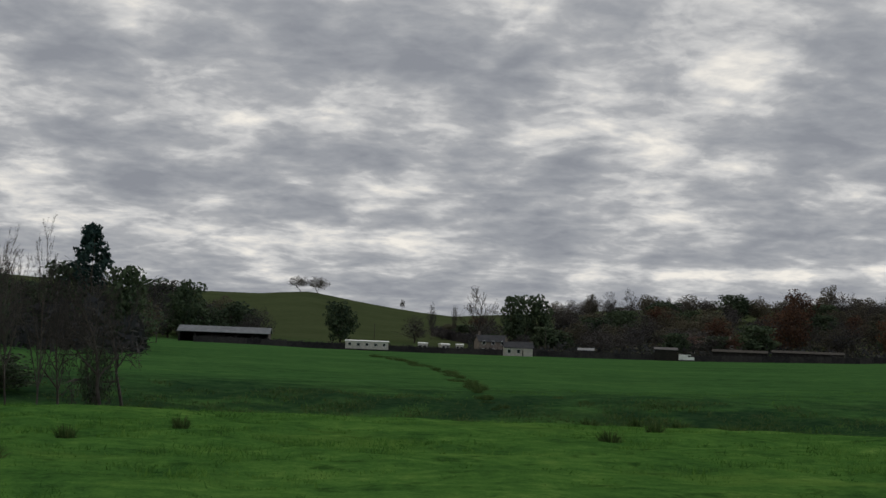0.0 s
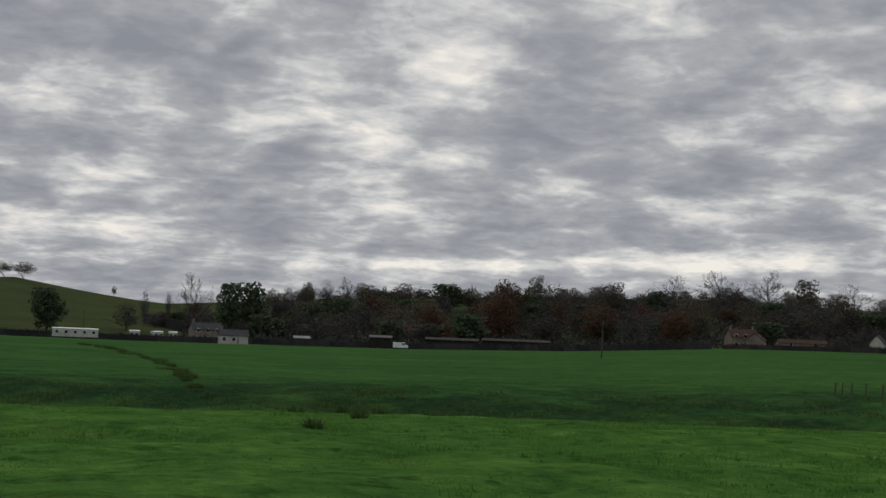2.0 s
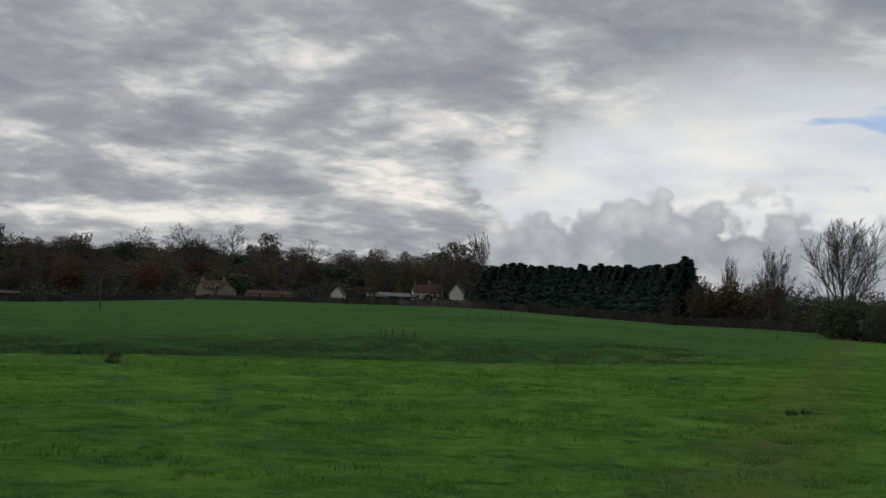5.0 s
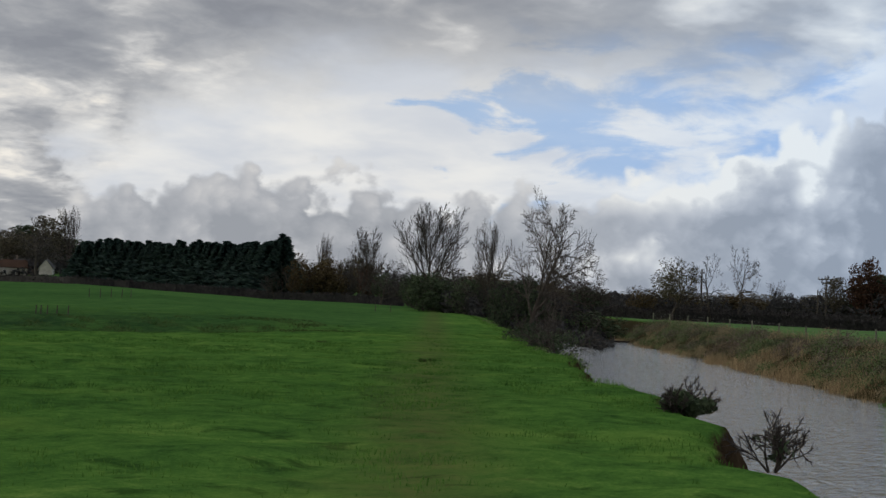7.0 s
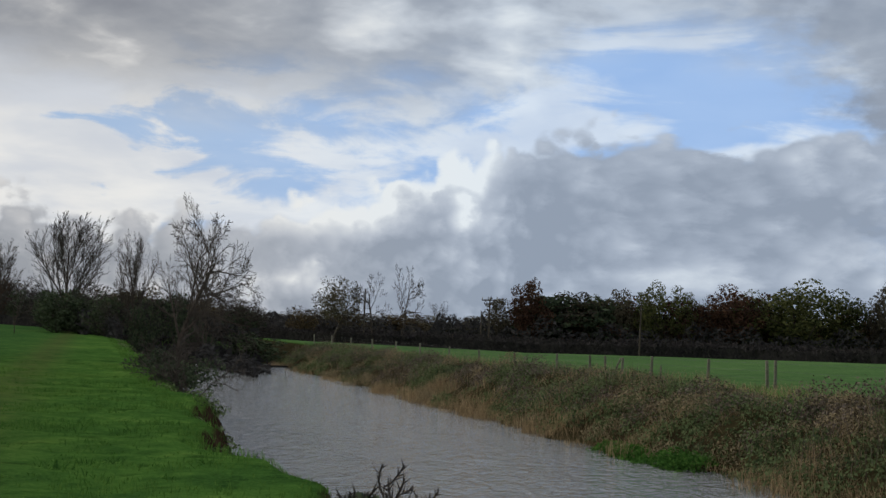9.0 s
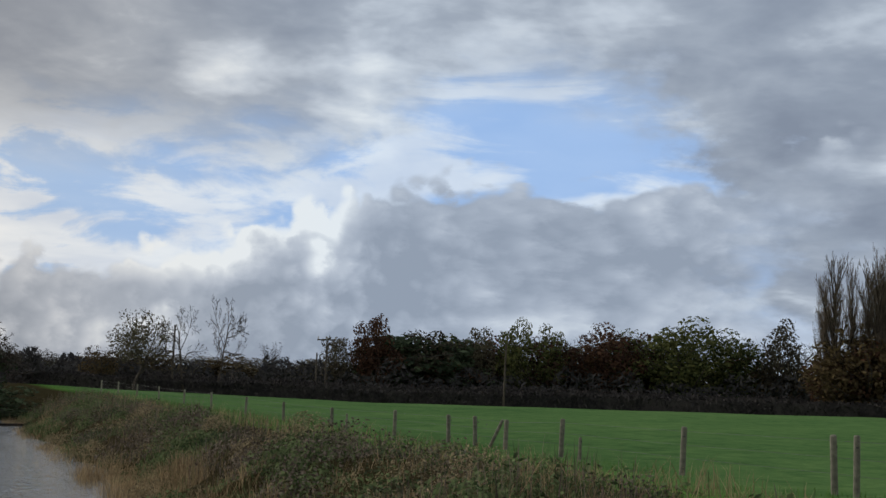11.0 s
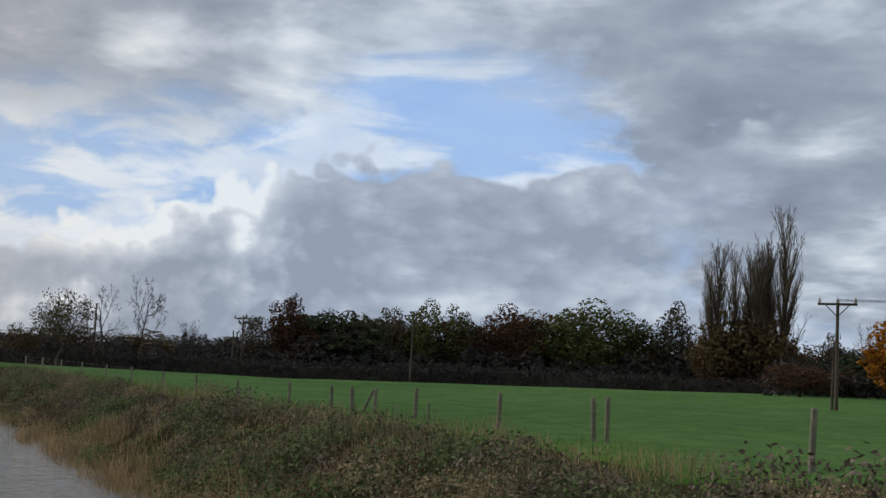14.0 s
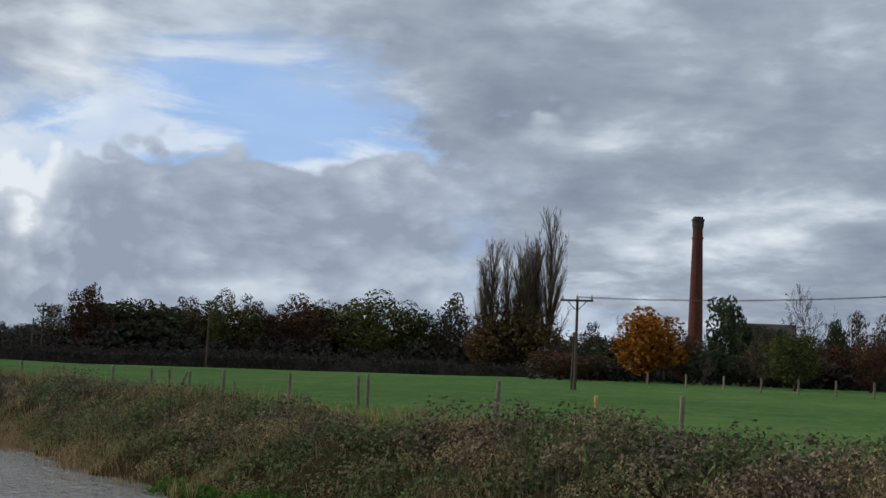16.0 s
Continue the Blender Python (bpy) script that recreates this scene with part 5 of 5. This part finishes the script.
# stakes and wire fence in the sloping field
for i, az in enumerate((-24.6, -24.9, -25.3, -25.9, -26.6, -34.4, -35.2, -36.0, -36.8, -37.6, -56.5, -57.6)):
    d = 60 if i < 5 else 110
    x, y, z = spot(az, d)
    ob = thing("field_stake", "thin dark stake in the sloping field", "fence post", (x, y, z), 0, "stakes in the sloping field")
    part("stake", Shape().tube((0, 0, -0.2), (0.03, 0, 0.5 if i < 5 else 0.8), 0.035, 0.03, 8), POLE, ob)
for i in range(9):
    az = -108.6 - 1.35 * i
    x, y, z = spot(az, 165 - 3 * i)
    ob = thing("fence_post", "pale post of the fence below the mill trees", "fence post", (x, y, z), 0, "fence below the mill")
    part("post", Shape().tube((0, 0, -0.3), (0.02, 0, 1.25), 0.09, 0.08, 8), POST, ob)

# ---- growth on the banks ----


def mounds(name, label, mat, count, a_range, s_range, radius, leaves, size, seed, lift=0.0, squash=0.8, skip=None):
    """Low hummocks of leaves on the bank, joined: nobody could count them."""
    rng = np.random.default_rng(seed)
    C, A, B = [], [], []
    for i in range(count):
        along = a_range[0] + (a_range[1] - a_range[0]) * rng.random()
        s = s_range[0] + (s_range[1] - s_range[0]) * rng.random()
        if skip and skip(along, s):
            continue
        x, y = river_place(along, s)
        z = float(height(x, y))
        r = radius * (0.55 + 0.8 * rng.random())
        n = int(leaves * (r / radius) ** 1.5)
        d = unit(n, rng)
        d[:, 2] = np.abs(d[:, 2])
        q = r * (0.7 + 0.45 * rng.random(n))
        c = d * q[:, None] * np.array([1, 1, squash]) + np.array([x, y, z + lift])
        a = unit(n, rng)
        b = np.cross(a, d + 0.7 * unit(n, rng))
        b /= np.linalg.norm(b, axis=1)[:, None] + 1e-6
        k = size * (0.5 + rng.random(n))[:, None]
        C.append(c), A.append(a * k * 0.55), B.append(b * k)
    m = sheets(name, np.concatenate(C), np.concatenate(A), np.concatenate(B))
    return tagged(part(name, m, mat), label, "undergrowth", kind="stuff")


def stand(name, label, mat, count, a_range, s_range, tall, width, seed, lean=0.3, patch=None, base=0.0):
    """A stand of blades or stems on the bank."""
    rng = np.random.default_rng(seed)
    along = a_range[0] + (a_range[1] - a_range[0]) * rng.random(count)
    s = s_range[0] + (s_range[1] - s_range[0]) * rng.random(count)
    if patch:
        keep = (np.sin(along * patch[0] + 1.3 * np.sin(along * patch[0] * 2.7)) + 0.8 * rng.random(count)) > patch[1]
        along, s = along[keep], s[keep]
    n = len(along)
    x, y = river_place(along, s)
    z = height(x, y)
    z = np.maximum(z, -1.75)
    h = tall * (0.45 + 0.75 * rng.random(n)) * (0.8 + 0.3 * np.sin(along * 0.7))
    ang, far = rng.random(n) * 6.28, lean * h * rng.random(n)
    foot = np.stack([x, y, z - 0.05 + base], 1)
    tip = foot + np.stack([np.cos(ang) * far, np.sin(ang) * far, h], 1)
    m = blades(name, foot, tip, width * (0.6 + 0.8 * rng.random(n)))
    return tagged(part(name, m, mat), label, "undergrowth", kind="stuff")


# patches of one growth or another follow slow waves along the bank
def here(k, low):
    return lambda a, s: vnoise(a * 0.2 + 7.7 * k, s * 0.4 + 3.1 * k, k) < low


mounds("bramble_thicket", "tangled green brambles and nettles on the far bank", BRAMBLE, 820, (-16, 112), (-18.8, -13.8), 0.72, 300, 0.052, 101, -0.32, 0.9, here(1, 0.48))
mounds("withered_thicket", "withered brown brambles and docks on the far bank", BRAMBLE_DRY, 620, (-16, 112), (-18.8, -13.6), 0.55, 270, 0.038, 102, -0.32, 0.9, here(2, 0.54))
mounds("russet_thicket", "grey-brown dead willowherb along the top of the bank", RUSSET, 600, (-16, 112), (-18.8, -14.6), 0.6, 290, 0.034, 103, -0.27, 1, here(3, 0.54))
mounds("dark_thicket", "dark green ivy and bramble in the hollows of the bank", LEAF_DARK, 400, (-16, 112), (-18.6, -13.8), 0.62, 220, 0.055, 107, -0.32, 0.7, here(4, 0.54))
mounds("bramble_thicket", "high green bramble mounds on the far bank", BRAMBLE, 90, (-16, 70), (-17.8, -14.5), 0.85, 620, 0.05, 121, -0.32, 0.8, here(5, 0.5))
mounds("russet_thicket", "high brown mounds of dead stalks on the far bank", RUSSET, 80, (-16, 70), (-17.8, -14.5), 0.85, 620, 0.042, 122, -0.22, 0.95, here(6, 0.5))
mounds("straw_tussock", "pale straw tussocks hanging among the brambles", BRAMBLE_DRY, 190, (-14, 100), (-17.5, -13.4), 0.5, 420, 0.03, 123, 0.25, 0.9, here(8, 0.5))
mounds("bramble_mound", "dark tangled bramble mound at the bank's top", BRAMBLE, 80, (0, 25), (-20.5, -16.5), 0.8, 300, 0.05, 104, -0.1, 0.85)
mounds("dead_bramble_mound", "brown tangled bramble mound at the bank's top", RUSSET, 80, (0, 25), (-20.5, -16.5), 0.8, 300, 0.05, 105, -0.1, 0.85)
mounds("water_cress", "bright green water plants at the river's edge", CRESS, 50, (25, 31), (-13.8, -12.6), 0.45, 190, 0.05, 106, 0.2, 0.6)
stand("reed_bed", "tan dry reeds along the water's edge", STRAW, 15000, (-14, 114), (-14.4, -12.7), 0.6, 0.007, 111, 0.9, (0.43, 0.75))
stand("dry_grass", "pale dead grass hanging down the bank", STRAW, 16000, (-16, 45), (-19.5, -13.4), 0.42, 0.005, 119, 1.3, (1.3, 0.55), 0.2)
stand("reed_bed", "tall tan reeds below the brown bank", STRAW, 9000, (34, 64), (-15.2, -12.9), 0.75, 0.007, 112, 0.8, (0.6, 0.3))
stand("dry_grass", "straw-coloured long grass along the bank", STRAW, 26000, (-16, 112), (-20.6, -13.6), 0.5, 0.005, 113, 1.0, (0.9, 0.4), 0.15)
stand("rough_grass", "rough olive grass through the brambles", BRAMBLE, 11000, (-16, 112), (-19.5, -13.8), 0.45, 0.006, 118, 0.9, (0.7, 0.1), 0.15)
stand("dead_stems", "thin reddish dead stems above the undergrowth", RUSSET, 9000, (-16, 112), (-18.6, -14.5), 0.7, 0.007, 114, 0.25, (0.37, 0.2), 0.15)
stand("bank_grass", "rank green grass at the top of the far bank", BLADE, 14000, (-16, 112), (-24, -17.5), 0.20, 0.007, 115, 0.5)
stand("bank_grass", "rough grass overhanging the near bank", BLADE, 16000, (4, 112), (-0.7, 0.7), 0.16, 0.007, 116, 0.6)
mounds("bank_weeds", "dark weeds clinging to the near bank", BRAMBLE, 150, (8, 112), (-1.2, 0.2), 0.28, 60, 0.05, 117, -0.1, 0.7)


def bramble_bush(along, s, r, tall, label, seed, leaf):
    x, y = river_place(along, s)
    z = max(float(height(x, y)), -0.45)
    ob = thing("bramble_bush", label, "bush", (x, y, z))
    rng = np.random.default_rng(seed)
    tw = Shape()
    for i in range(9):
        a = rng.random() * 6.28
        wood = Shape()
        limbs(rng, wood, tw, (0.2 * r * math.cos(a), 0.2 * r * math.sin(a), -0.1), (math.cos(a) * 0.7, math.sin(a) * 0.7, 1.0), tall * (0.7 + 0.5 * rng.random()), 0.02, 1, FORMS["shrub"])
        part("cane", wood, BARK, ob)
    part("twig_crown", tw, TWIG, ob)
    puffs = [(rng.normal() * r * 0.4, rng.normal() * r * 0.4, tall * (0.15 + 0.4 * rng.random()), r * 0.4) for i in range(12)]
    part("foliage", crown(seed, puffs, leaf, 0.06), LEAF_DARK, ob)


bramble_bush(3.0, -0.3, 0.42, 0.62, "dark bramble bush hanging over the near bank", 201, 1500)
bramble_bush(32, -0.9, 1.2, 1.7, "bare thorn bush leaning over the river", 202, 500)
bramble_bush(36, -0.5, 1.1, 1.1, "dark bush on the river bank", 203, 1400)
bramble_bush(40, -0.4, 1.1, 1.0, "dark bush on the river bank", 204, 1300)
bramble_bush(-0.5, -0.9, 0.3, 0.7, "thin bare sapling at the water's edge", 205, 40)
bramble_bush(44, -0.6, 0.6, 0.8, "low bush on the river bank", 206, 600)

# weir at the end of the reach
wx, wy = river_place(103, -8)
weir = thing("weir", "low dark weir with a line of white water", "weir", (wx, wy, -1.75), math.degrees(math.atan2(0.611, 0.792)))
part("sill", Shape().box((0, 0, 0.06), (0.6, 13.0, 0.22)), BOARD, weir)
part("foam", Shape().tube((-0.45, 2.6, 0.02), (-0.45, 1.2, 0.02), 0.02, 0.05, 8).tube((-0.45, -3.6, 0.02), (-0.5, -3.0, 0.02), 0.02, 0.04, 8), WHITE, weir, "white foaming water")

# ---- grass and rushes on the meadow ----


def meadow_grass(name, label, count, a_range, s_range, tall, width, seed, mat):
    rng = np.random.default_rng(seed)
    along = a_range[0] + (a_range[1] - a_range[0]) * rng.random(count)
    s = s_range[0] + (s_range[1] - s_range[0]) * rng.random(count) ** 1.2
    x, y = river_place(along, s)
    clump = 2.2 * vnoise(x * 1.4, y * 1.4, 3) + 1.4 * vnoise(x * 4.5, y * 4.5, 4) - 1.8
    keep = (s > 0.2) & (clump + 0.8 * rng.random(count) > 0.45)
    x, y, clump = x[keep], y[keep], clump[keep]
    n = len(x)
    z = height(x, y)
    h = tall * (0.4 + 0.8 * rng.random(n)) * (0.75 + 0.45 * np.clip(clump, 0, 1))
    a, q = rng.random(n) * 6.28, 0.7 * h * rng.random(n)
    foot = np.stack([x, y, z - 0.02], 1)
    tip = foot + np.stack([np.cos(a) * q, np.sin(a) * q, h], 1)
    tagged(part(name, blades(name, foot, tip, width * (0.6 + 0.8 * rng.random(n))), mat), label, "grass", kind="stuff")


meadow_grass("meadow_grass", "short bright green tufted grass of the near meadow", 230000, (-20, 46), (0.2, 34), 0.06, 0.006, 301, BLADE)
meadow_grass("meadow_grass", "short green tufted grass further across the meadow", 70000, (0, 70), (16, 48), 0.07, 0.010, 302, BLADE)


def tussocks(name, label, count, r0, r1, tall, seed, mat):
    """Scattered coarse tufts in the grazed turf."""
    rng = np.random.default_rng(seed)
    az = np.radians(24 - 140 * rng.random(count))
    r = r0 + (r1 - r0) * rng.random(count) ** 0.8
    x, y = -r * np.sin(az), r * np.cos(az)
    s, along = river_s(x, y)
    keep = (s > 0.6) & (vnoise(x * 0.35, y * 0.35, seed) > 0.4)
    x, y = x[keep], y[keep]
    n, k = len(x), 16
    size = 0.5 + rng.random(n) ** 2
    fx = np.repeat(x, k) + rng.normal(size=n * k) * 0.11 * np.repeat(size, k)
    fy = np.repeat(y, k) + rng.normal(size=n * k) * 0.11 * np.repeat(size, k)
    foot = np.stack([fx, fy, height(fx, fy) - 0.02], 1)
    h = tall * np.repeat(size, k) * (0.5 + 0.7 * rng.random(n * k))
    a, q = rng.random(n * k) * 6.28, 1.6 * h * rng.random(n * k)
    tip = foot + np.stack([np.cos(a) * q, np.sin(a) * q, h], 1)
    tagged(part(name, blades(name, foot, tip, 0.008 * np.ones(n * k)), mat), label, "grass", kind="stuff")


tussocks("coarse_tuft", "dark coarse tufts in the grazed meadow", 6500, 8, 46, 0.085, 311, TUFT)
tussocks("coarse_tuft", "bright green tufts in the grazed meadow", 3500, 8, 40, 0.07, 312, BLADE)


def rushes(az, d, r, tall, seed, label="clump of dark rushes in the wet meadow"):
    rng = np.random.default_rng(seed)
    x, y, z = spot(az, d)
    ob = thing("rush_clump", label, "rushes", (x, y, z), 0, "rush clumps in the meadow")
    n = 150
    a, q = rng.random(n) * 6.28, r * np.sqrt(rng.random(n)) * 0.6
    foot = np.stack([q * np.cos(a), q * np.sin(a), np.full(n, -0.05)], 1)
    h = tall * (0.4 + 0.7 * rng.random(n)) * (1.15 - 0.8 * q / r)
    tip = foot + np.stack([np.cos(a) * r * 0.9 * rng.random(n), np.sin(a) * r * 0.7 * rng.random(n), h], 1)
    part("rush_tuft", blades("rush_tuft", foot, tip, 0.010 * np.ones(n)), RUSH, ob)


for i, (az, d, r) in enumerate(((16.9, 32.6, 0.2), (15.9, 30.6, 0.22), (15.0, 29.7, 0.18), (12.6, 28.8, 0.2), (9.4, 31.9, 0.2), (14.5, 25.6, 0.35), (-4.0, 37.5, 0.25), (-4.3, 32.2, 0.25), (-6.0, 35.5, 0.25), (-8.9, 39.3, 0.42), (-5.6, 38.5, 0.2), (-7.2, 39.5, 0.3), (-35.5, 31.5, 0.25), (-33.0, 18.7, 0.16), (-34.6, 18.8, 0.14))):
    rushes(az, d, r, 0.30 if i < 12 else 0.13, 400 + i)


def hollow_rushes():
    """Rough sedge and rush in the hollow behind the crest."""
    rng = np.random.default_rng(55)
    n = 70000
    az = 22 - 62 * rng.random(n)
    r = 42.5 + 0.05 * np.abs(az) + 16 * rng.random(n)
    keep = vnoise(az * 1.1, r * 0.55, 5) + 0.25 * rng.random(n) > 0.68
    az, r = az[keep], r[keep]
    a = np.radians(az)
    x, y = -r * np.sin(a), r * np.cos(a)
    k = len(x)
    foot = np.stack([x, y, height(x, y) - 0.03], 1)
    h = 0.13 * (0.3 + 0.9 * rng.random(k))
    t = rng.random(k) * 6.28
    tip = foot + np.stack([np.cos(t) * 0.2 * rng.random(k), np.sin(t) * 0.2 * rng.random(k), h], 1)
    tagged(part("sedge", blades("sedge", foot, tip, 0.016 * np.ones(k)), RUSH), "dark rough sedge in the wet hollow across the meadow", "sedge", kind="stuff")


hollow_rushes()

# the ditch that runs back through the sloping field
rng = np.random.default_rng(61)
for i in range(60):
    u = rng.random()
    az, d = -1.2 + 4.3 * u ** 1.3 + 0.16 * rng.normal(), 54 + 190 * u ** 1.6
    rushes(az, d, (0.3 + 0.8 * u) * (0.4 + 0.8 * rng.random()), (0.2 + 0.4 * u) * (0.6 + 0.6 * rng.random()), 600 + i, "dark rushes along the ditch in the field")

# the patterns are no longer needed
for kinds in PROTO.values():
    for ob, w in kinds:
        for o in (*ob.children_recursive, ob):
            bpy.data.objects.remove(o)
